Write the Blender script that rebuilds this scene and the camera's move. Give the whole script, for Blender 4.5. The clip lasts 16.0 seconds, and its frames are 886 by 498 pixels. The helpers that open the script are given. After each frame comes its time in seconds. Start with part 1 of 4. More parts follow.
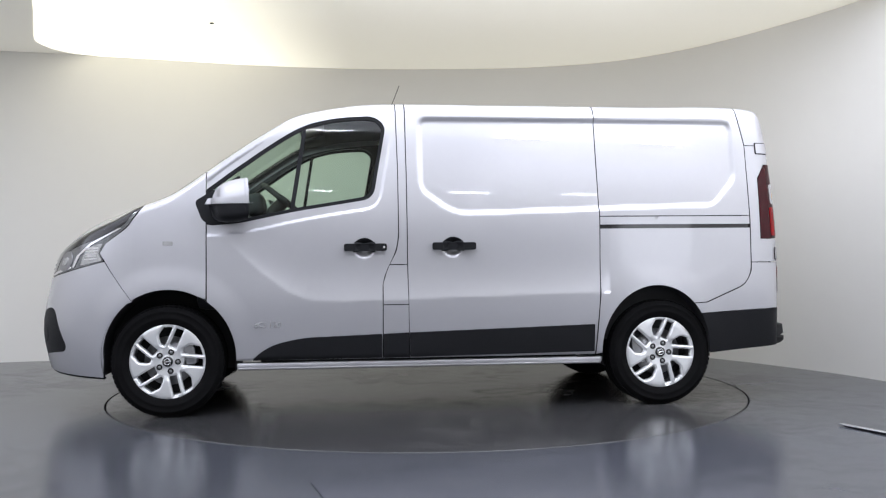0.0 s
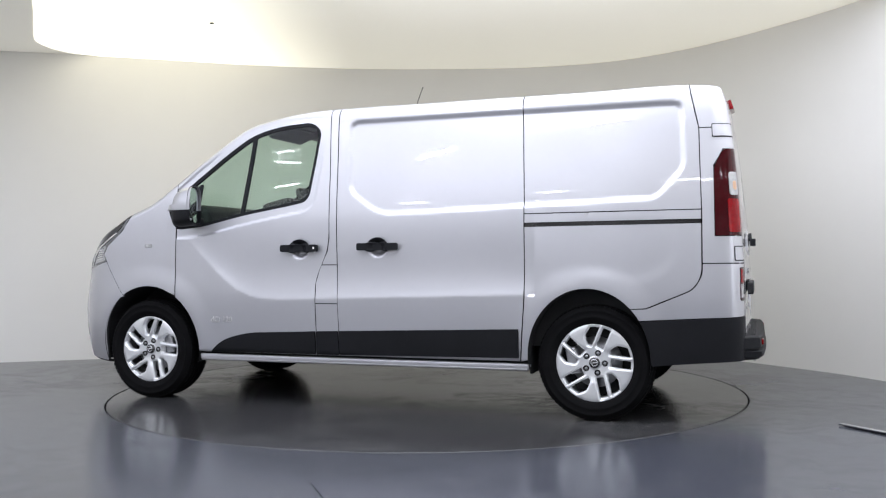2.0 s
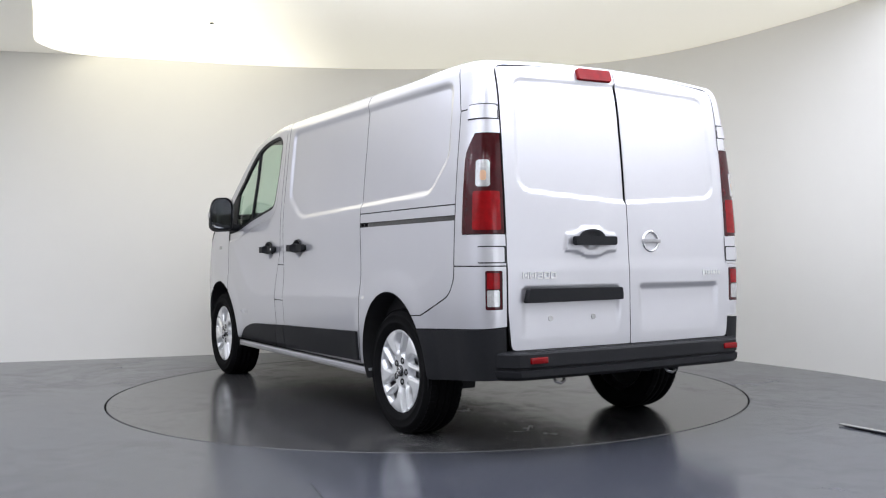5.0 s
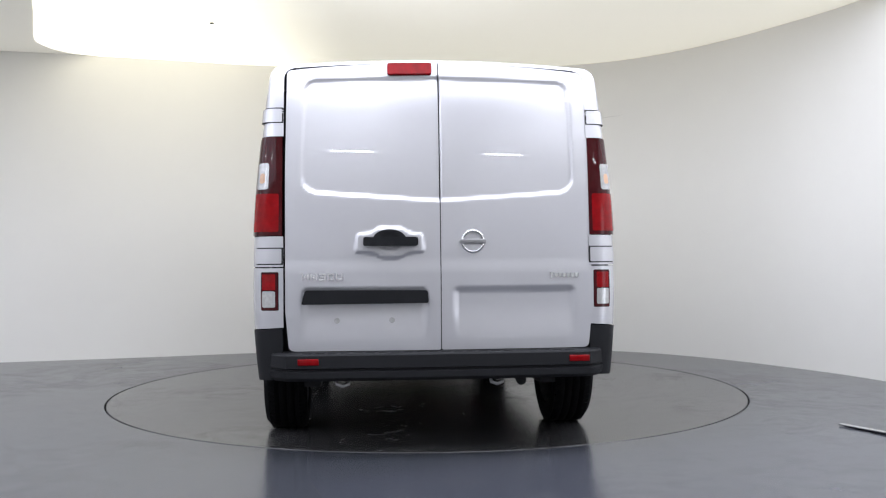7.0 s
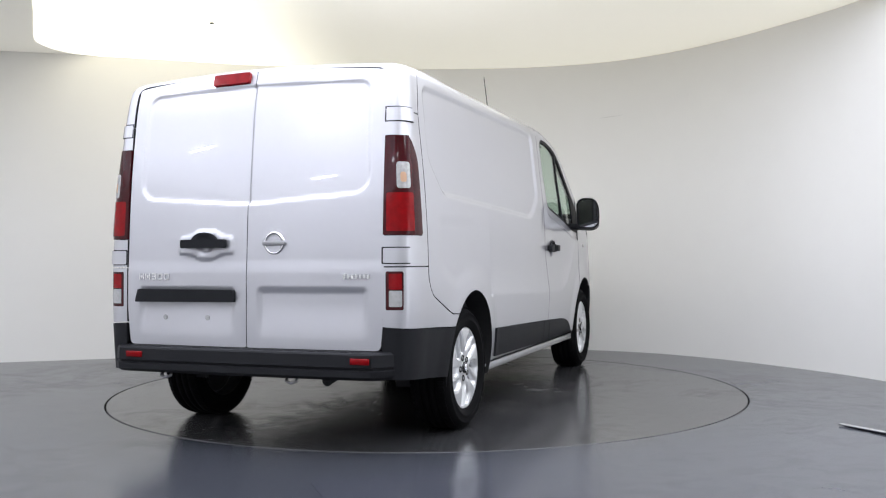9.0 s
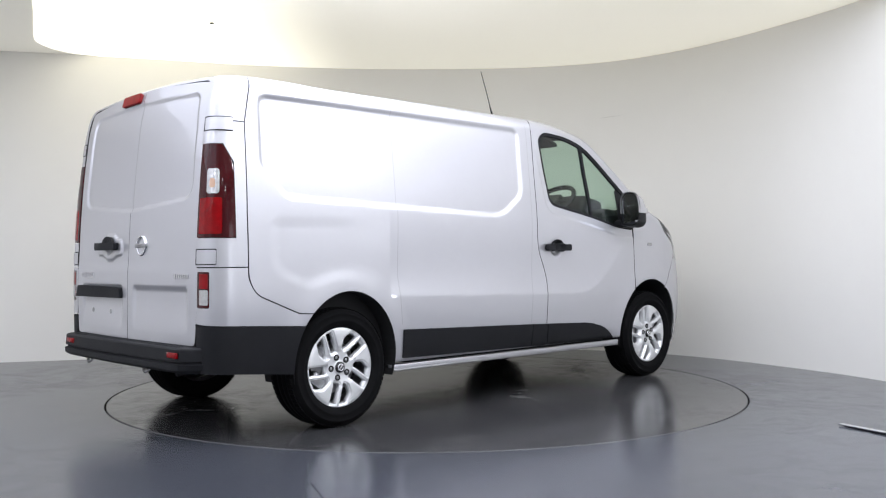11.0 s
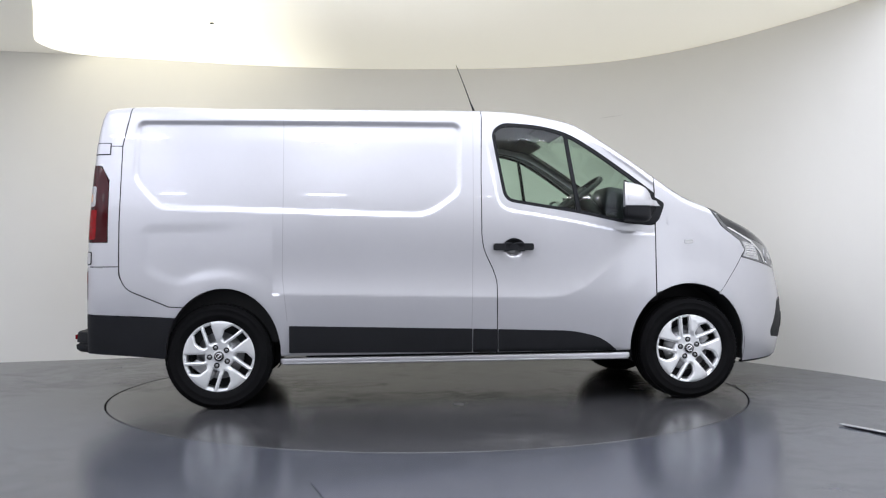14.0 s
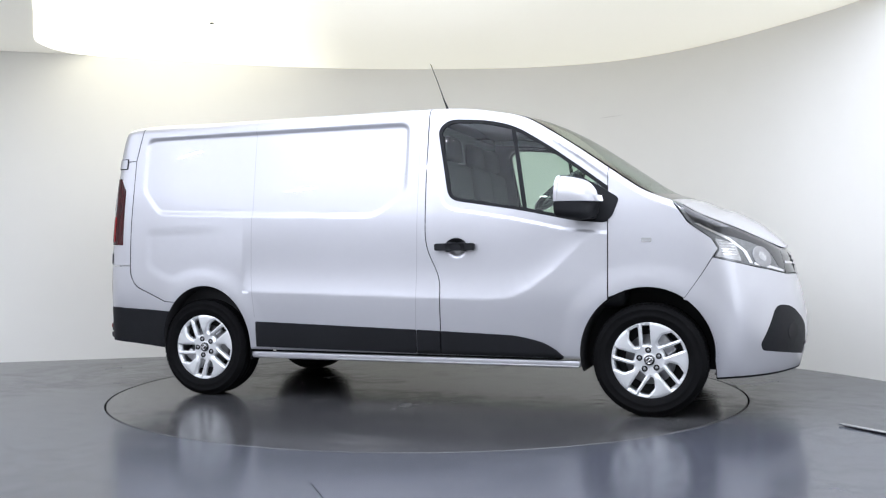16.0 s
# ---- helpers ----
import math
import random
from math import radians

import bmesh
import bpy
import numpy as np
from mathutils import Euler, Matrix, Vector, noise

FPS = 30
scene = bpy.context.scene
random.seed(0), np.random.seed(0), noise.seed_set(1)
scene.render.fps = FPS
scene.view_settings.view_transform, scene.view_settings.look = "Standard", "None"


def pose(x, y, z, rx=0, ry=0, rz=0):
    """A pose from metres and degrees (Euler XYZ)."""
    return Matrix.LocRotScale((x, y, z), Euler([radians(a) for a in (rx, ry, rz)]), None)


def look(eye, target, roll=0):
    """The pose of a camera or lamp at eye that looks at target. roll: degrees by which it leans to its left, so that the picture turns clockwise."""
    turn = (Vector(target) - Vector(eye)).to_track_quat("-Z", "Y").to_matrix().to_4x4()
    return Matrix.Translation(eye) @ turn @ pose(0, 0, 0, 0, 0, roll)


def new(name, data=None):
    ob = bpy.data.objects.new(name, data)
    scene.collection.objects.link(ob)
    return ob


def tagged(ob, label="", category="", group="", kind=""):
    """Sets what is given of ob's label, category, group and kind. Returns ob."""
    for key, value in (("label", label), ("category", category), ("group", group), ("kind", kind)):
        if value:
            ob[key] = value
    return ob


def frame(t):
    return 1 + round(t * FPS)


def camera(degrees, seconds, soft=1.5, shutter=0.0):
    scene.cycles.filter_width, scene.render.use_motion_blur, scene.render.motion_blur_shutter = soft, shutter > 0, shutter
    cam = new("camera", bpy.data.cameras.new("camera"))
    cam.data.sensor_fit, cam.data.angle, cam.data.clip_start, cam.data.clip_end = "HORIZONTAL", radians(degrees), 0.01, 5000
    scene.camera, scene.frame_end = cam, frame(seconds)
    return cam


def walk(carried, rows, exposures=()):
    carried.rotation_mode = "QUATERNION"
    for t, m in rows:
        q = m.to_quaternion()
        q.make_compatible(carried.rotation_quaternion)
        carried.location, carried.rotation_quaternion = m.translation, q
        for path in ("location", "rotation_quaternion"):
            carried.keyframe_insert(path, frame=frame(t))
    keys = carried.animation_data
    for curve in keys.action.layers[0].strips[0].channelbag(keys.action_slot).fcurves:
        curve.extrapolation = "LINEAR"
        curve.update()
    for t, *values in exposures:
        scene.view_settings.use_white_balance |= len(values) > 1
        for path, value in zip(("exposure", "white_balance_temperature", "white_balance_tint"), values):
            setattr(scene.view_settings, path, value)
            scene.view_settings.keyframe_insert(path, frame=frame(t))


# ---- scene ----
from mathutils import geometry

cam = camera(52.1, 16.0, soft=1.2)
EYE = pose(0.0, -6.694, 0.955, 90.578, 0.42, -0.961)
walk(cam, [(0.0, EYE), (16.0, EYE)], [(0.0, 0.47, 6210, 13), (5.5, 0.65, 6210, 13), (9.0, 0.65, 6210, 13), (12.5, 0.65, 6210, 13), (14.0, 0.56, 6210, 13), (16.0, 0.85, 6020, 12)])

# ---- light ----
world = bpy.data.worlds.new("world")
world.use_nodes = True
world.node_tree.nodes["Background"].inputs[0].default_value = (0.9, 0.95, 1.0, 1)
world.node_tree.nodes["Background"].inputs[1].default_value = 0.02
scene.world = world
CEIL = 2.95


def area(name, x, y, z, w, d, watts, colour, target=None):
    lamp = bpy.data.lights.new(name, "AREA")
    lamp.shape, lamp.size, lamp.size_y, lamp.energy, lamp.color = "RECTANGLE", w, d, watts, colour
    ob = new(name, lamp)
    ob.matrix_world = look((x, y, z), target or (x, y + 0.001, 0))
    return ob


# ---- materials ----
def material(name, colour, rough=0.5, metal=0.0, coat=0.0, vary=0.0, scale=6.0, bump=0.0, bump_scale=120.0, rough_vary=0.0,
             emit=0.0, emit_colour=None, transmission=0.0, ior=1.5, spec=0.5, alpha=1.0, detail=4.0, object_space=True):
    m = bpy.data.materials.new(name)
    m.use_nodes = True
    n, l = m.node_tree.nodes, m.node_tree.links
    b = n["Principled BSDF"]
    b.inputs["Base Color"].default_value = (*colour, 1)
    b.inputs["Roughness"].default_value, b.inputs["Metallic"].default_value = rough, metal
    b.inputs["Coat Weight"].default_value, b.inputs["Coat Roughness"].default_value = coat, 0.018
    b.inputs["Transmission Weight"].default_value, b.inputs["IOR"].default_value = transmission, ior
    b.inputs["Specular IOR Level"].default_value = spec
    b.inputs["Alpha"].default_value = alpha
    if emit:
        b.inputs["Emission Color"].default_value = (*(emit_colour or colour), 1)
        b.inputs["Emission Strength"].default_value = emit
    co = n.new("ShaderNodeTexCoord").outputs["Object"]
    if vary or rough_vary:
        a = n.new("ShaderNodeTexNoise")
        a.inputs["Scale"].default_value, a.inputs["Detail"].default_value = scale, detail
        l.new(co, a.inputs["Vector"])
        f = n.new("ShaderNodeTexNoise")
        f.inputs["Scale"].default_value, f.inputs["Detail"].default_value = scale * 9, 3
        l.new(co, f.inputs["Vector"])
        mix = n.new("ShaderNodeMath")
        mix.operation = "MULTIPLY_ADD"
        mix.inputs[1].default_value = 0.35
        l.new(f.outputs["Fac"], mix.inputs[0])
        l.new(a.outputs["Fac"], mix.inputs[2])
        if vary:
            r = n.new("ShaderNodeMapRange")
            r.inputs["From Min"].default_value, r.inputs["From Max"].default_value = 0.40, 0.95
            r.inputs["To Min"].default_value, r.inputs["To Max"].default_value = 1 - vary, 1 + vary
            l.new(mix.outputs[0], r.inputs["Value"])
            v = n.new("ShaderNodeVectorMath")
            v.operation = "SCALE"
            v.inputs[0].default_value = colour
            l.new(r.outputs["Result"], v.inputs["Scale"])
            l.new(v.outputs["Vector"], b.inputs["Base Color"])
        if rough_vary:
            r = n.new("ShaderNodeMapRange")
            r.inputs["From Min"].default_value, r.inputs["From Max"].default_value = 0.40, 0.95
            r.inputs["To Min"].default_value, r.inputs["To Max"].default_value = rough - rough_vary, rough + rough_vary
            l.new(mix.outputs[0], r.inputs["Value"])
            l.new(r.outputs["Result"], b.inputs["Roughness"])
    if bump:
        g = n.new("ShaderNodeTexNoise")
        g.inputs["Scale"].default_value, g.inputs["Detail"].default_value = bump_scale, 3
        l.new(co, g.inputs["Vector"])
        bp = n.new("ShaderNodeBump")
        bp.inputs["Strength"].default_value, bp.inputs["Distance"].default_value = bump, 0.002
        l.new(g.outputs["Fac"], bp.inputs["Height"])
        l.new(bp.outputs["Normal"], b.inputs["Normal"])
    return m


SILVER = material("silver_paint", (0.53, 0.53, 0.558), 0.36, 0.60, 1.0, vary=0.02, scale=3, rough_vary=0.02)
BLACK = material("black_plastic", (0.010, 0.0105, 0.0125), 0.55, spec=0.2, vary=0.15, scale=5, bump=0.25, bump_scale=420)
GLOSS = material("gloss_black", (0.012, 0.012, 0.014), 0.12, coat=0.6)
RUBBER = material("tyre_rubber", (0.005, 0.005, 0.0055), 0.8, spec=0.08, vary=0.2, scale=8, bump=0.2, bump_scale=200)
ALLOY = material("alloy", (0.78, 0.79, 0.80), 0.30, 0.60, 0.5, vary=0.03, scale=6)
CHROME = material("chrome", (0.80, 0.80, 0.82), 0.08, 1.0)
STEEL = material("dull_steel", (0.35, 0.35, 0.36), 0.35, 0.9, vary=0.15, scale=20)
WORN = material("worn_steel", (0.09, 0.09, 0.092), 0.5, 0.6, vary=0.5, scale=3)
SEAM = material("panel_seam", (0.40, 0.40, 0.42), 0.4, 0.6)
SCUFF = material("scuff", (0.66, 0.65, 0.62), 0.8)
HOUSING = material("lamp_housing", (0.16, 0.165, 0.17), 0.22, 0.7, coat=1.0, vary=0.3, scale=25)
DARK = material("dark_underbody_and_shade", (0.012, 0.012, 0.013), 0.8, vary=0.2, scale=9)
RED = material("red_lens", (0.21, 0.001, 0.003), 0.10, coat=0.12, spec=0.2, vary=0.25, scale=26)
DEEP = material("dark_red_lens", (0.038, 0.001, 0.003), 0.06, coat=0.15, spec=0.25, vary=0.2, scale=12)
CLEAR = material("clear_lens", (0.46, 0.46, 0.46), 0.16, 0.45, coat=0.5, vary=0.18, scale=60)
AMBER = material("amber_bulb", (0.50, 0.30, 0.18), 0.2, coat=1.0)
TRIM = material("cab_plastic", (0.018, 0.019, 0.021), 0.55, vary=0.15, scale=6, bump=0.2, bump_scale=300)
CLOTH = material("seat_cloth", (0.028, 0.030, 0.035), 0.9, vary=0.25, scale=14, bump=0.3, bump_scale=500)
LINING = material("headlining", (0.075, 0.078, 0.08), 0.9, vary=0.05, scale=8)
BULK = material("bulkhead_grey", (0.13, 0.14, 0.15), 0.6, vary=0.08, scale=5)
MIRROR = material("mirror_glass", (0.75, 0.77, 0.80), 0.02, 1.0)
WALL = material("white_wall", (0.88, 0.868, 0.828), 0.75, vary=0.015, scale=0.7, bump=0.06, bump_scale=60)
# the ceiling gets a low, even warm emission to lift its brightness
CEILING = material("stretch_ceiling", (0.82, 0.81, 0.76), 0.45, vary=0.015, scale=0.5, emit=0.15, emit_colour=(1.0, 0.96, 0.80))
BACK = material("unseen_wall", (0.78, 0.775, 0.76), 0.8, vary=0.05, scale=0.8)


def floor_material(name, colour, dust, rough, scale, amount, tread=0.0):
    """Painted floor: dusty smears and scuffs over a dark gloss, with fine tread relief where it has one."""
    m = material(name, colour, rough, bump=0.0)
    n, l = m.node_tree.nodes, m.node_tree.links
    b = n["Principled BSDF"]
    co = n.new("ShaderNodeTexCoord").outputs["Object"]
    big, fine, smear = (n.new("ShaderNodeTexNoise") for _ in range(3))
    for t, s, d, w in ((big, scale, 3, 0.6), (fine, scale * 14, 6, 0.3), (smear, scale * 4.5, 9, 1.6)):
        t.inputs["Scale"].default_value, t.inputs["Detail"].default_value, t.inputs["Distortion"].default_value = s, d, w
        t.inputs["Roughness"].default_value = 0.62
        l.new(co, t.inputs["Vector"])
    prod = n.new("ShaderNodeMath")
    prod.operation = "MULTIPLY"
    l.new(big.outputs["Fac"], prod.inputs[0])
    l.new(smear.outputs["Fac"], prod.inputs[1])
    mask = n.new("ShaderNodeMapRange")
    mask.inputs["From Min"].default_value, mask.inputs["From Max"].default_value = 0.24, 0.46
    mask.inputs["To Max"].default_value = amount
    l.new(prod.outputs[0], mask.inputs["Value"])
    mix = n.new("ShaderNodeMix")
    mix.data_type = "RGBA"
    mix.inputs["A"].default_value, mix.inputs["B"].default_value = (*colour, 1), (*dust, 1)
    l.new(mask.outputs["Result"], mix.inputs["Factor"])
    l.new(mix.outputs["Result"], b.inputs["Base Color"])
    r = n.new("ShaderNodeMapRange")
    r.inputs["To Min"].default_value, r.inputs["To Max"].default_value = rough, rough + 0.22
    l.new(mask.outputs["Result"], r.inputs["Value"])
    sp = n.new("ShaderNodeMath")
    sp.operation = "MULTIPLY_ADD"
    sp.inputs[1].default_value = 0.10
    l.new(fine.outputs["Fac"], sp.inputs[0])
    l.new(r.outputs["Result"], sp.inputs[2])
    l.new(sp.outputs[0], b.inputs["Roughness"])
    bp = n.new("ShaderNodeBump")
    bp.inputs["Strength"].default_value, bp.inputs["Distance"].default_value = 0.10, 0.002
    l.new(fine.outputs["Fac"], bp.inputs["Height"])
    last = bp
    if tread:
        mp = n.new("ShaderNodeMapping")
        mp.inputs["Rotation"].default_value = (0, 0, radians(45))
        ck = n.new("ShaderNodeTexChecker")
        ck.inputs["Scale"].default_value = 34
        l.new(co, mp.inputs["Vector"])
        l.new(mp.outputs["Vector"], ck.inputs["Vector"])
        b2 = n.new("ShaderNodeBump")
        b2.inputs["Strength"].default_value, b2.inputs["Distance"].default_value = tread, 0.001
        l.new(ck.outputs["Fac"], b2.inputs["Height"])
        l.new(bp.outputs["Normal"], b2.inputs["Normal"])
        last = b2
    l.new(last.outputs["Normal"], b.inputs["Normal"])
    return m


DISC = floor_material("turntable_top", (0.042, 0.042, 0.044), (0.125, 0.122, 0.118), 0.13, 0.9, 0.62)
FLOOR = floor_material("grey_floor", (0.052, 0.056, 0.068), (0.085, 0.087, 0.094), 0.15, 0.7, 0.5, 0.10)
PLATE = floor_material("floor_plate", (0.056, 0.060, 0.075), (0.09, 0.093, 0.103), 0.14, 0.8, 0.5, 0.08)
ALU = material("aluminium_edge", (0.75, 0.76, 0.77), 0.25, 1.0)
PIT = material("dark_gap", (0.01, 0.01, 0.01), 0.9)


def glass_material(name, tint):
    """A thin tinted pane: clear, with gloss that grows at a slant."""
    m = bpy.data.materials.new(name)
    m.use_nodes = True
    n, l = m.node_tree.nodes, m.node_tree.links
    n.remove(n["Principled BSDF"])
    mix, clear, gloss, lw = (n.new(k) for k in ("ShaderNodeMixShader", "ShaderNodeBsdfTransparent", "ShaderNodeBsdfGlossy", "ShaderNodeLayerWeight"))
    power, ramp_ = n.new("ShaderNodeMath"), n.new("ShaderNodeMath")
    clear.inputs["Color"].default_value = (*tint, 1)
    gloss.inputs["Roughness"].default_value = 0.01
    lw.inputs["Blend"].default_value = 0.5
    power.operation, ramp_.operation = "POWER", "MULTIPLY_ADD"
    power.inputs[1].default_value, ramp_.inputs[1].default_value, ramp_.inputs[2].default_value = 4.0, 0.85, 0.05
    l.new(lw.outputs["Facing"], power.inputs[0])
    l.new(power.outputs[0], ramp_.inputs[0])
    l.new(ramp_.outputs[0], mix.inputs[0])
    l.new(clear.outputs[0], mix.inputs[1])
    l.new(gloss.outputs[0], mix.inputs[2])
    l.new(mix.outputs[0], n["Material Output"].inputs["Surface"])
    return m


GLASS = glass_material("window_glass", (0.74, 0.86, 0.78))


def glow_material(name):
    """Painted ceiling glow: emission full by the wall, fading along x into the ceiling."""
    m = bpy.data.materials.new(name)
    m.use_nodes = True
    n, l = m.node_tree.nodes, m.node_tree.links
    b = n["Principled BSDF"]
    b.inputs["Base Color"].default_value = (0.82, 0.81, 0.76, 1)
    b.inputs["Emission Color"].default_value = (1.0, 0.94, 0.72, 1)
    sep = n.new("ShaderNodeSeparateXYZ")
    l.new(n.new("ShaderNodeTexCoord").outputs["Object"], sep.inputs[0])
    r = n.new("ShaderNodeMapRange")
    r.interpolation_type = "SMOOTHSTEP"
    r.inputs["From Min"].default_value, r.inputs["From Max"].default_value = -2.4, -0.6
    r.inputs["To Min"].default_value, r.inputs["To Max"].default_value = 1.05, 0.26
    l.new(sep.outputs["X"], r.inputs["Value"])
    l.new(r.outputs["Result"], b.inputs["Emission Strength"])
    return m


CEIL_GLOW = glow_material("ceiling_glow")


# ---- mesh helpers ----
def mesh_from(name, verts, faces, normals=None, flat=False):
    me = bpy.data.meshes.new(name)
    me.from_pydata([tuple(v) for v in verts], [], faces)
    if not flat:
        me.polygons.foreach_set("use_smooth", [True] * len(me.polygons))
    if normals is not None:
        me.normals_split_custom_set_from_vertices([tuple(n) for n in normals])
    me.update()
    return me


def part(name, data, mat, parent=None, label="", at=None):
    """Links a bmesh or mesh as one object under a thing or a part."""
    if isinstance(data, bmesh.types.BMesh):
        me = bpy.data.meshes.new(name)
        data.to_mesh(me)
        data.free()
        data = me
    data.materials.clear()
    data.materials.append(mat)
    if "rim" in data and mat is SILVER:
        # edges in the joint between two panels are coloured dark for its shade
        data.materials.append(DARK)
        for f in data.polygons[data["rim"]:]:
            f.material_index = 1
    ob = new(name, data)
    if parent:
        ob.parent = parent
    if at is not None:
        ob.matrix_basis = at
    if label:
        ob["label"] = label
    return ob


def box(sx, sy, sz, m=None, bevel=0.0, seg=2, smooth_shade=True):
    bm = bmesh.new()
    bmesh.ops.create_cube(bm, size=1)
    bmesh.ops.scale(bm, vec=(sx, sy, sz), verts=bm.verts)
    if bevel:
        bmesh.ops.bevel(bm, geom=bm.edges[:], offset=bevel, segments=seg, profile=0.6, affect="EDGES")
    if m is not None:
        bmesh.ops.transform(bm, matrix=m, verts=bm.verts)
    if bevel and smooth_shade:
        for f in bm.faces:
            f.smooth = True
    return bm


def boxes(items):
    """Several bevelled boxes of one part, joined: sx, sy, sz, pose, bevel."""
    bm = bmesh.new()
    for sx, sy, sz, m, bv in items:
        b = box(sx, sy, sz, m, bv)
        me = bpy.data.meshes.new("tmp")
        b.to_mesh(me)
        b.free()
        bm.from_mesh(me)
        bpy.data.meshes.remove(me)
    return bm


def lathe(profile, n=48, axis="y", closed=False):
    """A mesh turned round the y axis from (radius, along) pairs."""
    verts, faces, m = [], [], len(profile)
    for i in range(n):
        a = 2 * math.pi * i / n
        for r, h in profile:
            verts.append((r * math.cos(a), h, r * math.sin(a)))
    for i in range(n):
        j = (i + 1) % n
        for k in range(m if closed else m - 1):
            q = (k + 1) % m
            faces.append((i * m + k, i * m + q, j * m + q, j * m + k))
    return mesh_from("turned", verts, faces)


def tube(points, r, n=8):
    verts, faces = [], []
    pts = [Vector(p) for p in points]
    for i, p in enumerate(pts):
        d = (pts[min(i + 1, len(pts) - 1)] - pts[max(i - 1, 0)]).normalized()
        a = d.orthogonal().normalized() if abs(d.z) > 0.9 else d.cross(Vector((0, 0, 1))).normalized()
        b = d.cross(a)
        rr = r[i] if isinstance(r, (list, tuple)) else r
        for k in range(n):
            t = 2 * math.pi * k / n
            verts.append(p + (a * math.cos(t) + b * math.sin(t)) * rr)
    for i in range(len(pts) - 1):
        for k in range(n):
            q = (k + 1) % n
            faces.append((i * n + k, i * n + q, (i + 1) * n + q, (i + 1) * n + k))
    faces += [tuple(range(n))[::-1], tuple((len(pts) - 1) * n + k for k in range(n))]
    return mesh_from("tube", verts, faces)


def inside_all(p, poly):
    x, y, c = p[:, 0], p[:, 1], np.zeros(len(p), bool)
    a = np.array(poly)
    for i in range(len(a)):
        (x0, y0), (x1, y1) = a[i], a[i - 1]
        if y0 != y1:
            c ^= ((y0 > y) != (y1 > y)) & (x < (x1 - x0) * (y - y0) / (y1 - y0) + x0)
    return c


def dist_all(p, poly):
    a = np.array(poly)
    best = np.full(len(p), 9.0)
    for i in range(len(a)):
        s, e = a[i], a[i - 1]
        d = e - s
        t = np.clip(((p - s) @ d) / (d @ d + 1e-12), 0, 1)
        best = np.minimum(best, np.hypot(*(p - s - t[:, None] * d).T))
    return best


def resample(poly, step):
    out = []
    for i in range(len(poly)):
        a, b = poly[i], poly[(i + 1) % len(poly)]
        L = math.hypot(b[0] - a[0], b[1] - a[1])
        if L < 1e-5:
            continue
        k = max(1, int(math.ceil(L / step)))
        out += [(a[0] + (b[0] - a[0]) * j / k, a[1] + (b[1] - a[1]) * j / k) for j in range(k)]
    return out


def sheet(outline, mp, out, holes=(), step=0.02, flange=0.018):
    """A curved sheet: the plane outline with its holes, laid on the surface mp, with its edges turned in. out: the way it faces."""
    loops = [resample(o, step) for o in (outline, *holes)]
    pts, edges = [], []
    for lp in loops:
        k = len(pts)
        pts += lp
        edges += [(k + i, k + (i + 1) % len(lp)) for i in range(len(lp))]
    a = np.array(loops[0])
    lo, hi = a.min(0), a.max(0)
    gx, gy = np.meshgrid(np.arange(lo[0] + step / 2, hi[0], step), np.arange(lo[1] + step / 2, hi[1], step))
    g = np.c_[gx.ravel(), gy.ravel()]
    keep = inside_all(g, loops[0])
    for h in loops[1:]:
        keep &= ~inside_all(g, h)
    g = g[keep]
    for lp in loops:
        if len(g):
            g = g[dist_all(g, lp) > step * 0.55]
    allp = [Vector(p) for p in pts] + [Vector(p) for p in g.tolist()]
    v2, _, tri, *_ = geometry.delaunay_2d_cdt(allp, edges, [], 0, 1e-6)
    c = np.array([[sum(v2[i][0] for i in t) / 3, sum(v2[i][1] for i in t) / 3] for t in tri])
    ok = inside_all(c, loops[0])
    for h in loops[1:]:
        ok &= ~inside_all(c, h)
    tri = [tuple(t) for t, o in zip(tri, ok) if o]
    e = 0.002
    P = [Vector(mp(p[0], p[1])) for p in v2]
    N = []
    for p, q in zip(v2, P):
        d = (Vector(mp(p[0] + e, p[1])) - Vector(mp(p[0] - e, p[1]))).cross(Vector(mp(p[0], p[1] + e)) - Vector(mp(p[0], p[1] - e)))
        N.append(d.normalized() if d.length > 1e-12 else Vector(out))
    if sum(n.dot(Vector(out)) for n in N) < 0:
        N = [-n for n in N]
    faces = []
    for t in tri:
        g3 = (P[t[1]] - P[t[0]]).cross(P[t[2]] - P[t[0]])
        faces.append(t if g3.dot(N[t[0]] + N[t[1]] + N[t[2]]) >= 0 else t[::-1])
    if flange:
        count = {}
        for t in faces:
            for i in range(3):
                count[(t[i], t[(i + 1) % 3])] = 1
        rim = [k for k in count if (k[1], k[0]) not in count]
        for i, j in rim:
            side_n = (P[j] - P[i]).cross(N[i])
            side_n = side_n.normalized() if side_n.length > 1e-9 else N[i]
            k = len(P)
            P += [P[i].copy(), P[j].copy(), P[j] - N[j] * flange, P[i] - N[i] * flange]
            N += [(side_n + N[i] * 0.8).normalized(), (side_n + N[j] * 0.8).normalized(), side_n, side_n]
            faces.append((k + 1, k, k + 3, k + 2))
    me = mesh_from("sheet", P, faces, N)
    me["rim"] = len(tri)
    return me


# ---- body shape of the van: x forward from the front axle, y to its left, z up from the road ----
U_REAR, U_NOSE = -4.02, 1.42
AXLE_R = -3.096


def ip(v, xs, ys):
    return float(np.interp(v, xs, ys))


def smooth(a, b, v):
    k = min(1.0, max(0.0, (v - a) / (b - a)))
    return k * k * (3 - 2 * k)


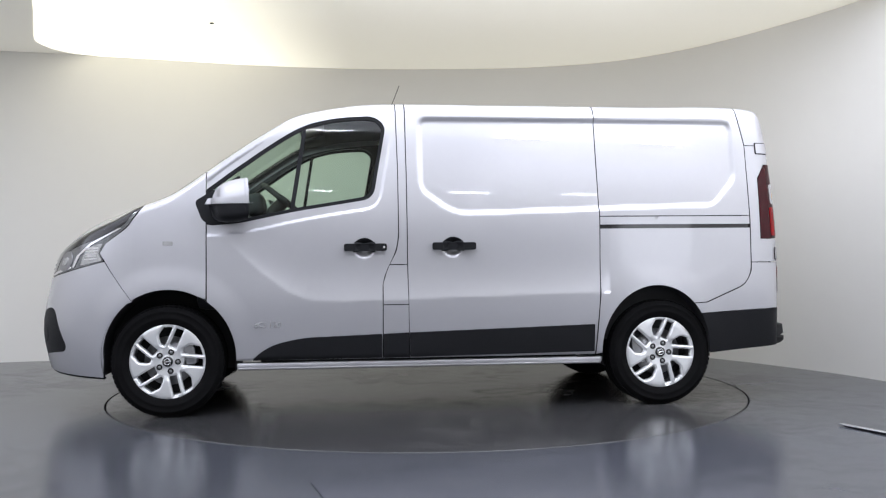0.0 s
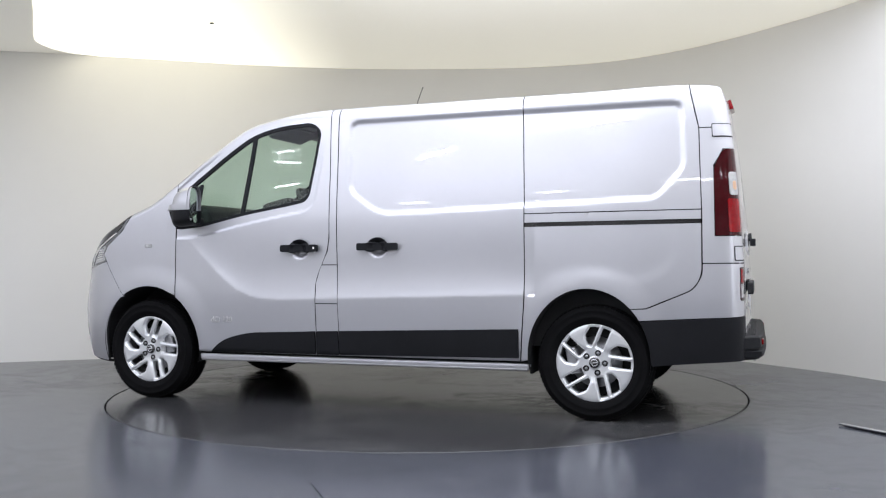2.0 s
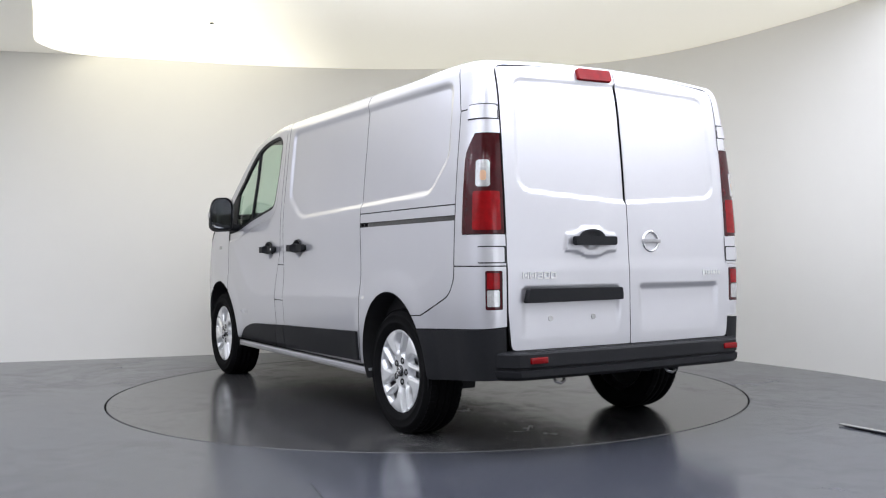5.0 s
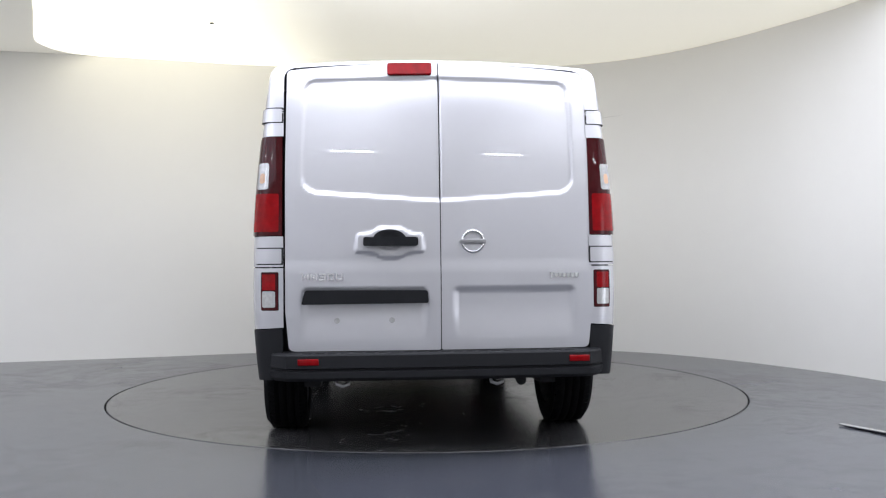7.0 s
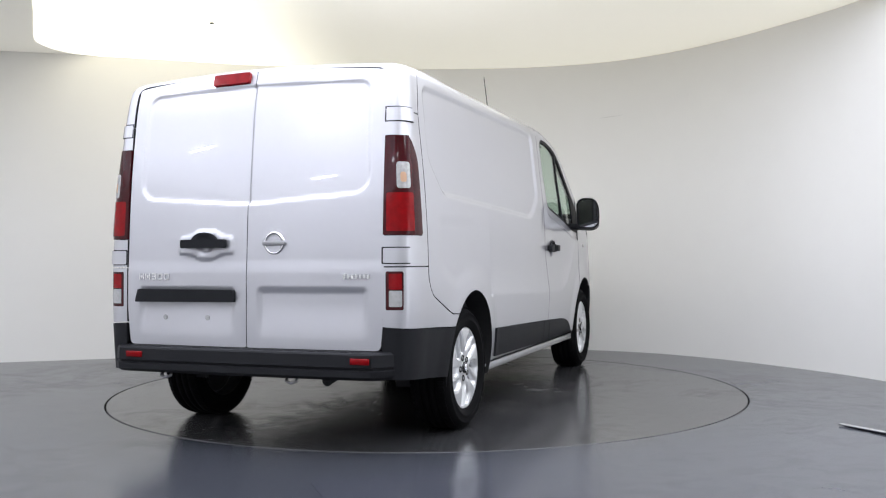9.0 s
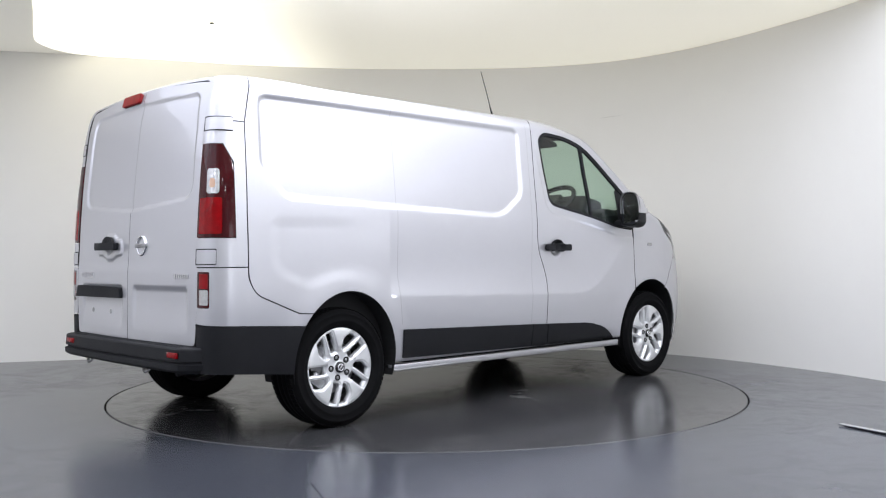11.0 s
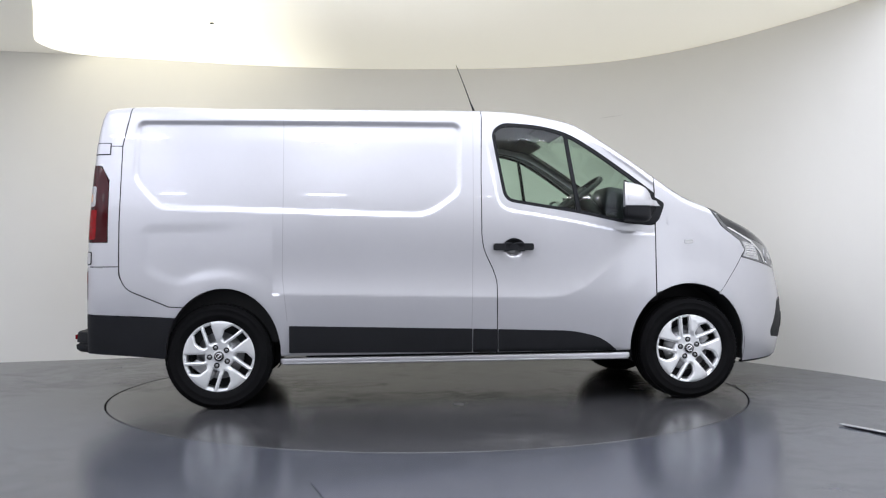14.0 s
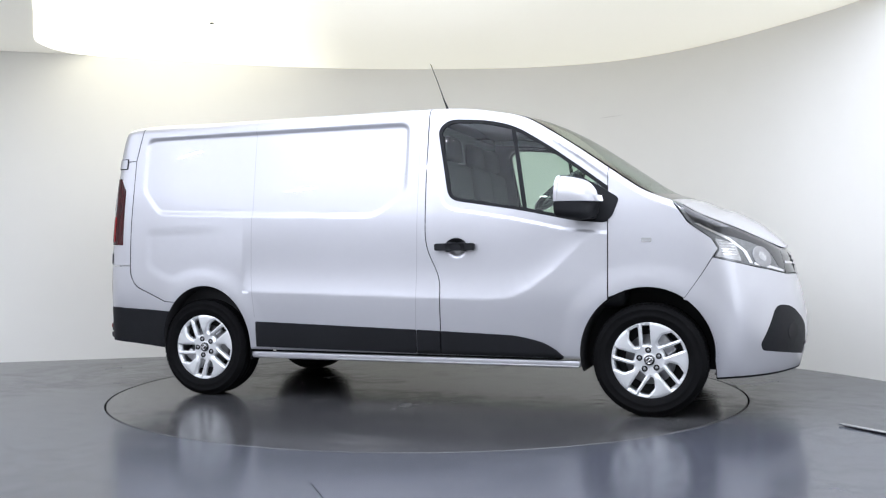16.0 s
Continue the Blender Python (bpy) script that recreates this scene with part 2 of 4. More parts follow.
def super_arc(n):
    """A quarter of a superellipse from (0, 1) to (1, 0), as arc share, along, across."""
    a = np.linspace(0, math.pi / 2, 600)
    x, y = np.sin(a) ** (2 / n), np.cos(a) ** (2 / n)
    s = np.concatenate([[0], np.cumsum(np.hypot(np.diff(x), np.diff(y)))])
    return s / s[-1], x, y


ARC_REAR, ARC_NOSE = super_arc(3.4), super_arc(2.35)
TAB_Z = (0.20, 0.35, 0.55, 0.72, 0.90, 1.10, 1.30, 1.60, 1.80, 1.95)
TAB_W = (0.875, 0.902, 0.923, 0.934, 0.934, 0.928, 0.915, 0.884, 0.862, 0.842)
TAB_XR = (-3.928, -3.928, -3.928, -3.928, -3.926, -3.918, -3.905, -3.876, -3.847, -3.803)


def cubic(xs, ys):
    """A smooth curve through the table, sampled finely."""
    xs, ys = np.array(xs, float), np.array(ys, float)
    m = np.gradient(ys, xs)
    fx = np.linspace(xs[0], xs[-1], 500)
    i = np.clip(np.searchsorted(xs, fx) - 1, 0, len(xs) - 2)
    h = xs[i + 1] - xs[i]
    t = (fx - xs[i]) / h
    fy = (2 * t**3 - 3 * t**2 + 1) * ys[i] + (t**3 - 2 * t**2 + t) * h * m[i] + (3 * t**2 - 2 * t**3) * ys[i + 1] + (t**3 - t**2) * h * m[i + 1]
    return fx, fy


C_W = cubic(TAB_Z, TAB_W)
C_XR = cubic(TAB_Z, TAB_XR)
C_XN = cubic((0.15, 0.25, 0.35, 0.5, 0.65, 0.8, 0.9, 1.0, 1.1, 1.2, 1.3), (0.80, 0.86, 0.89, 0.915, 0.90, 0.865, 0.84, 0.80, 0.73, 0.66, 0.6))
C_PLAN = cubic((-3.7, -3.4, -3.0, -0.9, -0.5, 0.0, 0.2), (-0.020, -0.006, 0, 0, -0.004, -0.016, -0.024))
C_ZE = cubic((-4.02, -3.85, -3.7, -3.0, -2.0, -1.4, -1.15, -0.95, -0.764, -0.58, -0.39, -0.227, -0.02, 0.135, 0.346, 0.50, 0.67, 0.80, 0.90, 1.0, 1.42),
             (1.905, 1.925, 1.938, 1.94, 1.94, 1.937, 1.922, 1.89, 1.842, 1.735, 1.608, 1.492, 1.353, 1.290, 1.212, 1.167, 1.118, 1.075, 1.042, 1.018, 1.005))


def ze(u):
    return ip(u, *C_ZE)


def corner(u):
    return ip(u, (-4.02, -3.65, -3.2, -1.5, -1.35, -0.7, -0.1, 0.3, 0.9), (0.055, 0.065, 0.088, 0.09, 0.065, 0.05, 0.045, 0.045, 0.03))


def plain(u, z):
    """The bare outside of the body at u along its plan and height z."""
    w = ip(z, *C_W)
    if u < -3.7:
        w0 = w + C_PLAN[1][0]
        k = (-3.7 - u) / (-3.7 - U_REAR)
        fx, fy = ip(k, ARC_REAR[0], ARC_REAR[1]), ip(k, ARC_REAR[0], ARC_REAR[2])
        return -3.7 + (ip(z, *C_XR) + 3.7) * fx, 0.750 + (w0 - 0.750) * fy
    if u > 0.2:
        k = (u - 0.2) / (U_NOSE - 0.2)
        fx, fy = ip(k, ARC_NOSE[0], ARC_NOSE[1]), ip(k, ARC_NOSE[0], ARC_NOSE[2])
        return 0.2 + (ip(z, *C_XN) - 0.2) * fx, (w - 0.024) * fy
    return u, w + ip(u, *C_PLAN)


def seg_dist(p, a, b):
    ab = (b[0] - a[0], b[1] - a[1])
    t = ((p[0] - a[0]) * ab[0] + (p[1] - a[1]) * ab[1]) / (ab[0] ** 2 + ab[1] ** 2 + 1e-12)
    t = min(1.0, max(0.0, t))
    return math.hypot(p[0] - a[0] - t * ab[0], p[1] - a[1] - t * ab[1])


def inside(p, poly):
    c, n = False, len(poly)
    for i in range(n):
        a, b = poly[i], poly[i - 1]
        if (a[1] > p[1]) != (b[1] > p[1]) and p[0] < (b[0] - a[0]) * (p[1] - a[1]) / (b[1] - a[1]) + a[0]:
            c = not c
    return c


def depth_in(p, poly):
    """How far p lies inside the closed outline (negative outside)."""
    d = min(seg_dist(p, poly[i], poly[i - 1]) for i in range(len(poly)))
    return d if inside(p, poly) else -d


def rounded(pts, r=0.0, n=6):
    """A closed outline with its corners rounded; a point may carry its own radius."""
    out, m = [], len(pts)
    for i in range(m):
        p = Vector(pts[i][:2])
        rr = pts[i][2] if len(pts[i]) > 2 else r
        a, b = Vector(pts[i - 1][:2]) - p, Vector(pts[(i + 1) % m][:2]) - p
        k = min(rr, a.length * 0.49, b.length * 0.49)
        if k < 1e-4:
            out.append(tuple(p))
            continue
        s, e = p + a.normalized() * k, p + b.normalized() * k
        for j in range(n + 1):
            t = j / n
            out.append(tuple(s * (1 - t) ** 2 + p * 2 * t * (1 - t) + e * t * t))
    return out


UPPER = rounded([(-3.60, 1.838, 0.06), (-1.535, 1.836, 0.06), (-1.545, 1.385, 0.06), (-1.76, 1.232, 0.10), (-3.46, 1.288, 0.05), (-3.612, 1.46, 0.05)])
QUARTER = rounded([(-3.56, 1.165, 0.06), (-2.70, 1.18, 0.02), (-2.70, 0.74, 0.02), (-2.86, 0.80, 0.1), (-3.1, 0.87, 0.1), (-3.36, 0.80, 0.08), (-3.56, 0.90, 0.08)])
CREASE = [(-2.70, 0.728), (-1.88, 0.706), (-1.04, 0.687), (-0.90, 0.692), (-0.82, 0.708), (-0.71, 0.755), (-0.563, 0.868), (-0.416, 1.01), (-0.24, 1.17)]
WIN_FIELD = rounded([(-1.372, 1.78, 0.10), (-1.30, 1.90, 0.08), (-1.02, 1.90, 0.1), (-0.79, 1.84, 0.1), (-0.40, 1.56, 0.05), (-0.10, 1.33, 0.035), (-0.19, 1.10, 0.07), (-0.45, 1.118, 0.05), (-0.773, 1.190, 0.1), (-1.03, 1.236, 0.1), (-1.285, 1.275, 0.09)], n=5)
DISHES = [(-1.193, 1.018), (-1.745, 1.024)]


def dents(u, z, left):
    """How far the pressings lie in from (-) or stand out of (+) the bare body."""
    d = 0.0
    if -3.7 < u < -1.45 and z > 1.15:
        d -= 0.015 * smooth(-0.016, 0.022, depth_in((u, z), UPPER))
    if -3.65 < u < -2.6 and 0.6 < z < 1.25:
        d -= (0.003 if left else 0.0045) * smooth(-0.03, 0.05, depth_in((u, z), QUARTER)) * (1 - smooth(-3.2, -2.8, u))
    if -2.75 < u < -0.15 and 0.6 < z < 1.35:
        zc = ip(u, [c[0] for c in CREASE], [c[1] for c in CREASE])
        if z > zc - 0.0:
            s = min(seg_dist((u, z), CREASE[i], CREASE[i + 1]) for i in range(len(CREASE) - 1))
            s = math.sqrt(s * s + 0.0001) - 0.01
            d -= 0.020 * (1 - math.exp(-s / 0.09)) * (1 - smooth(0.80, 1.25, z))
    for cx, a, b in ((-3.062, 0.358, 0.413), (-0.008, 0.403, 0.417)):
        e = math.hypot((u - cx) / a, (z - 0.36) / b) - 1
        if e < 0.5:
            d += 0.009 * (1 - smooth(0.02, 0.40, e))
    if -1.5 < u < -0.236 and 1.0 < z < 1.80:
        d -= 0.006 * (1 - smooth(1.55, 1.75, z)) * smooth(-0.010, 0.010, depth_in((u, z), WIN_FIELD))
    for i, (x, zz) in enumerate(DISHES):
        if i == 0 or left:
            e = math.hypot(u - x, (z - zz) * 1.05)
            if e < 0.09:
                d -= 0.026 * (1 - smooth(0.03, 0.068, e))
    if z < 0.37 and -2.8 < u < -0.35:
        d -= 0.012 * (1 - smooth(0.325, 0.345, z))
    return d


def side(u, s, left=True, out=0.0):
    """A point of the body's side; past the shoulder s runs round its edge to the top."""
    zt, r = ze(u), corner(u)
    if s <= zt - r:
        x, y = plain(u, s)
        y += (dents(u, s, left) + out) if abs(y) > 0.3 else 0
        return (x, y, s)
    t = min(1.0, (s - zt + r) / r)
    x0, y0 = plain(u, zt - r)
    x1, y1 = plain(u, zt)
    a, b, c = (x0, y0, zt - r), (x1, y1, zt - 0.006), (x1, max(0, y1 - r * 1.0), zt + 0.002)
    y_in = [(1 - t) ** 2 * a[i] + 2 * t * (1 - t) * b[i] + t * t * c[i] for i in range(3)]
    return (y_in[0], y_in[1] + out * (1 - t), y_in[2] + out * t)


def top(u, v):
    """A point of roof, windscreen or bonnet: v from -1 to 1 across."""
    x, y, z = side(u, 9.0)
    k = 1 - v * v
    bulge = ip(u, (-1.6, -0.9, -0.6, 0.0, 0.3, 0.7, 1.2), (0, 0.04, 0.11, 0.12, 0.12, 0.10, 0.0))
    crown = ip(u, (-4.02, -3.7, -3.3, -1.4, -0.9, 0.0, 0.5, 1.2), (0.03, 0.035, 0.04, 0.04, 0.03, 0.025, 0.075, 0.02))
    return (x + bulge * k, y * v, z + crown * k)


def rear(y, z):
    """A point of the rear doors."""
    x = ip(z, *C_XR) - 0.022 * (1 - (y / 0.76) ** 2) + 0.004
    for s in (1, -1):
        yy = (y + 0.008) * s
        if yy > -0.004:
            q = (yy, z)
            if z > 1.15:
                x += 0.010 * smooth(-0.008, 0.018, depth_in(q, R_UPPER))
            elif z < 0.86:
                x += 0.014 * smooth(-0.010, 0.030, depth_in(q, R_PLATE)) * smooth(0.54, 0.74, z)
    x -= 0.0045 * (1 - smooth(0.88, 0.96, z))
    if 0.9 < z < 1.2 and 0.0 < y < 0.5:
        k = depth_in((y, z), R_PAD)
        x -= 0.009 * smooth(-0.008, 0.012, k)
        e = math.hypot(y - 0.24, z - 1.035)
        x += 0.006 * (1 - smooth(0.03, 0.06, e))
    return x


R_UPPER = rounded([(-0.03, 1.866), (0.662, 1.846, 0.07), (0.682, 1.28, 0.10), (-0.03, 1.232)])
R_PLATE = rounded([(0.067, 0.812, 0.03), (0.672, 0.812, 0.03), (0.676, 0.552, 0.06), (0.067, 0.552, 0.06)])
R_PAD = rounded([(0.075, 1.075), (0.15, 1.085), (0.175, 1.108), (0.30, 1.108), (0.325, 1.085), (0.40, 1.078), (0.41, 0.985), (0.32, 0.978), (0.28, 0.955), (0.19, 0.955), (0.15, 0.978), (0.068, 0.985)], 0.02, 3)
# ---- the room ----
def curve_closed(pts, n=12):
    out, m = [], len(pts)
    for i in range(m):
        p0, p1, p2, p3 = (Vector(pts[(i + k - 1) % m]) for k in range(4))
        for j in range(n):
            t = j / n
            out.append(0.5 * ((2 * p1) + (p2 - p0) * t + (2 * p0 - 5 * p1 + 4 * p2 - p3) * t * t + (3 * p1 - p0 - 3 * p2 + p3) * t**3))
    return out


ROOM = curve_closed([(-7.0, 0.9), (-5.4, 1.6), (-4.0, 1.95), (-2.8, 2.27), (-1.75, 2.60), (-0.6, 2.80), (0.7, 2.80), (1.45, 2.66), (1.97, 2.42), (2.42, 2.03), (2.79, 1.53),
                     (3.09, 0.98), (3.33, 0.46), (3.50, -0.15), (3.72, -1.6), (3.95, -3.4), (4.1, -6.0), (3.6, -8.6), (0.0, -9.4), (-5.0, -9.2), (-7.6, -7.5), (-8.2, -3.5), (-7.9, -0.6)])
verts, faces = [], []
n = len(ROOM)
for p in ROOM:
    q = Vector((p[0] + 1.4, p[1] + 3.2, 0)).normalized() * 0.15
    verts += [(p[0], p[1], 0), (p[0], p[1], CEIL), (p[0] + q[0], p[1] + q[1], CEIL), (p[0] + q[0], p[1] + q[1], 0)]
for i in range(n):
    j = (i + 1) % n
    for k in range(4):
        faces.append((i * 4 + k, i * 4 + (k + 1) % 4, j * 4 + (k + 1) % 4, j * 4 + k))
me = mesh_from("wall", verts, faces, flat=True)
for f in me.polygons:
    f.use_smooth = True
bm = bmesh.new()
bm.from_mesh(me)
for e in bm.edges:
    if abs(e.verts[0].co.z - e.verts[1].co.z) < 0.01:
        e.smooth = False
bmesh.ops.recalc_face_normals(bm, faces=bm.faces)
# unseen wall part behind the camera, toned for the van's reflections
far = [f for f in bm.faces if f.calc_center_median().y < -5.4 and f.calc_center_median().x > -2.8]
hall = bm.copy()
bmesh.ops.delete(hall, geom=[f for f in hall.faces if not (f.calc_center_median().y < -5.4 and f.calc_center_median().x > -2.8)], context="FACES")
bmesh.ops.delete(bm, geom=far, context="FACES")
tagged(part("wall_unseen", hall, BACK), "plain pale grey unseen wall behind the camera", "wall", kind="structure")
tagged(part("wall_curved", bm, WALL), "plain white painted wall curving round the turntable", "wall", kind="structure")

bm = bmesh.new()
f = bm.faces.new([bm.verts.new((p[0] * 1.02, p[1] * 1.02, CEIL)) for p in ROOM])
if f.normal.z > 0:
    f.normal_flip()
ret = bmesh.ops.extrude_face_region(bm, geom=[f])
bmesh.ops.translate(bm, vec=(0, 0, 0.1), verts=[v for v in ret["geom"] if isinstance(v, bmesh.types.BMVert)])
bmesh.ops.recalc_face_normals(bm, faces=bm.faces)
tagged(part("ceiling", bm, CEILING), "white stretched ceiling with a faint warm glow put in and thin seams", "ceiling", kind="structure")

# floor round the disc, with a narrow joint
R_DISC, R_HOLE = 2.229, 2.243
verts, faces = [], []
n = 128
for i in range(n):
    a = 2 * math.pi * i / n
    c, s = math.cos(a), math.sin(a)
    verts += [(R_HOLE * c, R_HOLE * s, 0), (14 * c, 14 * s, 0), (R_HOLE * c, R_HOLE * s, -0.06)]
for i in range(n):
    j = (i + 1) % n
    faces += [(i * 3, i * 3 + 1, j * 3 + 1, j * 3), (i * 3 + 2, i * 3, j * 3, j * 3 + 2)]
tagged(part("floor", mesh_from("floor", verts, faces, flat=True), FLOOR), "dark grey glossy studio floor with scuffs", "floor", kind="structure")
bm = bmesh.new()
bmesh.ops.create_circle(bm, cap_ends=True, segments=64, radius=2.4, matrix=Matrix.Translation((0, 0, -0.06)))
tagged(part("floor_pit", bm, PIT), "dark pit under the turntable joint", "floor", kind="structure")

bm = bmesh.new()
bmesh.ops.create_cone(bm, cap_ends=True, segments=128, radius1=R_DISC, radius2=R_DISC, depth=0.05, matrix=Matrix.Translation((0, 0, -0.025)))
turntable = tagged(part("turntable", bm, DISC), "round dark grey turntable set flush in the floor", "turntable")
V, F = [], []
for i in range(160):
    a = 2 * math.pi * i / 160
    for r, z in ((R_DISC + 0.002, -0.01), (R_DISC + 0.002, 0.0008), (R_DISC - 0.001, 0.0010), (R_DISC - 0.002, -0.002)):
        V.append((r * math.cos(a), r * math.sin(a), z))
for i in range(160):
    j = (i + 1) % 160
    for k in range(3):
        F.append((i * 4 + k, j * 4 + k, j * 4 + k + 1, i * 4 + k + 1))
part("edge_ring", mesh_from("ring", V, F), WORN, turntable, "worn steel ring round the turntable")

# lamps: a field with glow painted strongest near the wall, and rows of small ceiling lamps over and behind the camera
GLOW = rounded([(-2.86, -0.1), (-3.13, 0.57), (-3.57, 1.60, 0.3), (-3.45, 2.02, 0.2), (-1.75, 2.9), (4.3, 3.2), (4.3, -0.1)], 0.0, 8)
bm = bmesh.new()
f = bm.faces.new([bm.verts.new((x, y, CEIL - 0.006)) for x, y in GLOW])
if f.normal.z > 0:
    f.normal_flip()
tagged(part("ceiling_glow_field", bm, CEIL_GLOW), "large field of the stretched ceiling, its fading white glow painted in", "light", kind="structure")
for x in (-5.2, -2.6, -0.4, 1.7, 3.3):
    for y in (-2.3, -4.1, -6.6):
        area("ceiling_lamp", x, y, CEIL - 0.03, 0.55, 0.045, 7, (0.96, 0.98, 1.0))
# two broad fill lamps added under the ceiling to brighten walls and van
area("fill_ceiling", -4.9, -4.4, CEIL - 0.04, 7.0, 8.0, 145, (0.84, 0.875, 1.0))
area("fill_ceiling", 1.1, -2.1, CEIL - 0.04, 5.2, 4.0, 100, (0.88, 0.91, 1.0))
area("light_box", 3.55, -4.9, 1.05, 0.9, 1.7, 6, (0.92, 0.95, 1.0), (0.4, -2.2, 1.0))

# ---- the van ----
OFF = Matrix.Translation((1.6917, 0.1117, 0))
van = tagged(new("van"), "silver panel van with black lower trim standing on the turntable", "van")


def on(left, out=0.0):
    k = 1 if left else -1

    def mp(u, s):
        x, y, z = side(u, s, left, out)
        return (x, y * k, z)
    return mp


def vpart(name, data, mat, label=""):
    return part(name, data, mat, van, label, OFF)


def along_top(u0, u1, n=16, drop=0.0):
    return [(u0 + (u1 - u0) * i / n, ze(u0 + (u1 - u0) * i / n) - drop) for i in range(n + 1)]


def arch(cx, a, b, z0, z1, n=24):
    """The wheel arch from its front foot at height z0 over to its rear foot at z1; either may lie on a given side."""
    t0 = math.asin(max(-1, min(1, (z0 - 0.36) / b)))
    t1 = math.pi - math.asin(max(-1, min(1, (z1 - 0.36) / b)))
    return [(cx + a * math.cos(t0 + (t1 - t0) * i / n), 0.36 + b * math.sin(t0 + (t1 - t0) * i / n)) for i in range(n + 1)]


ARCH_R, ARCH_F = (-3.062, 0.358, 0.413), (-0.008, 0.403, 0.417)


def arch_span(A, a0, a1, n=16):
    """Points of an arch between two angles in degrees (0 points forward)."""
    cx, a, b = A
    return [(cx + a * math.cos(radians(a0 + (a1 - a0) * i / n)), 0.36 + b * math.sin(radians(a0 + (a1 - a0) * i / n))) for i in range(n + 1)]


WIN = rounded([(-1.332, 1.79, 0.10), (-1.255, 1.850, 0.08), (-1.02, 1.836, 0.1), (-0.82, 1.788, 0.1), (-0.62, 1.664, 0.1), (-0.40, 1.508, 0.05), (-0.145, 1.315, 0.035), (-0.215, 1.158, 0.07),
               (-0.45, 1.18, 0.05), (-0.773, 1.249, 0.1), (-1.03, 1.29, 0.1), (-1.25, 1.327, 0.07)], n=8)
HEAD = rounded([(0.150, 1.272, 0.01), (0.346, 1.204, 0.05), (0.50, 1.159, 0.05), (0.67, 1.110, 0.1), (0.86, 1.046, 0.05), (1.0, 1.008, 0.02), (0.968, 0.852, 0.02), (0.72, 0.89, 0.1), (0.405, 0.948, 0.03), (0.452, 1.0, 0.05), (0.42, 1.062, 0.05), (0.235, 1.17, 0.06)])
TAIL = rounded([(-3.768, 1.070, 0.012), (-3.772, 1.46, 0.05), (-3.83, 1.556, 0.03), (-4.015, 1.556), (-4.015, 1.070)])
LOW = rounded([(-3.893, 0.706, 0.01), (-3.893, 0.893, 0.01), (-3.99, 0.893, 0.01), (-3.99, 0.706, 0.01)])



def inset(poly, d):
    out, m = [], len(poly)
    for i in range(m):
        a, b = Vector(poly[i - 1]), Vector(poly[(i + 1) % m])
        t = (b - a).normalized()
        out.append((poly[i][0] + t[1] * d, poly[i][1] - t[0] * d))
    return out


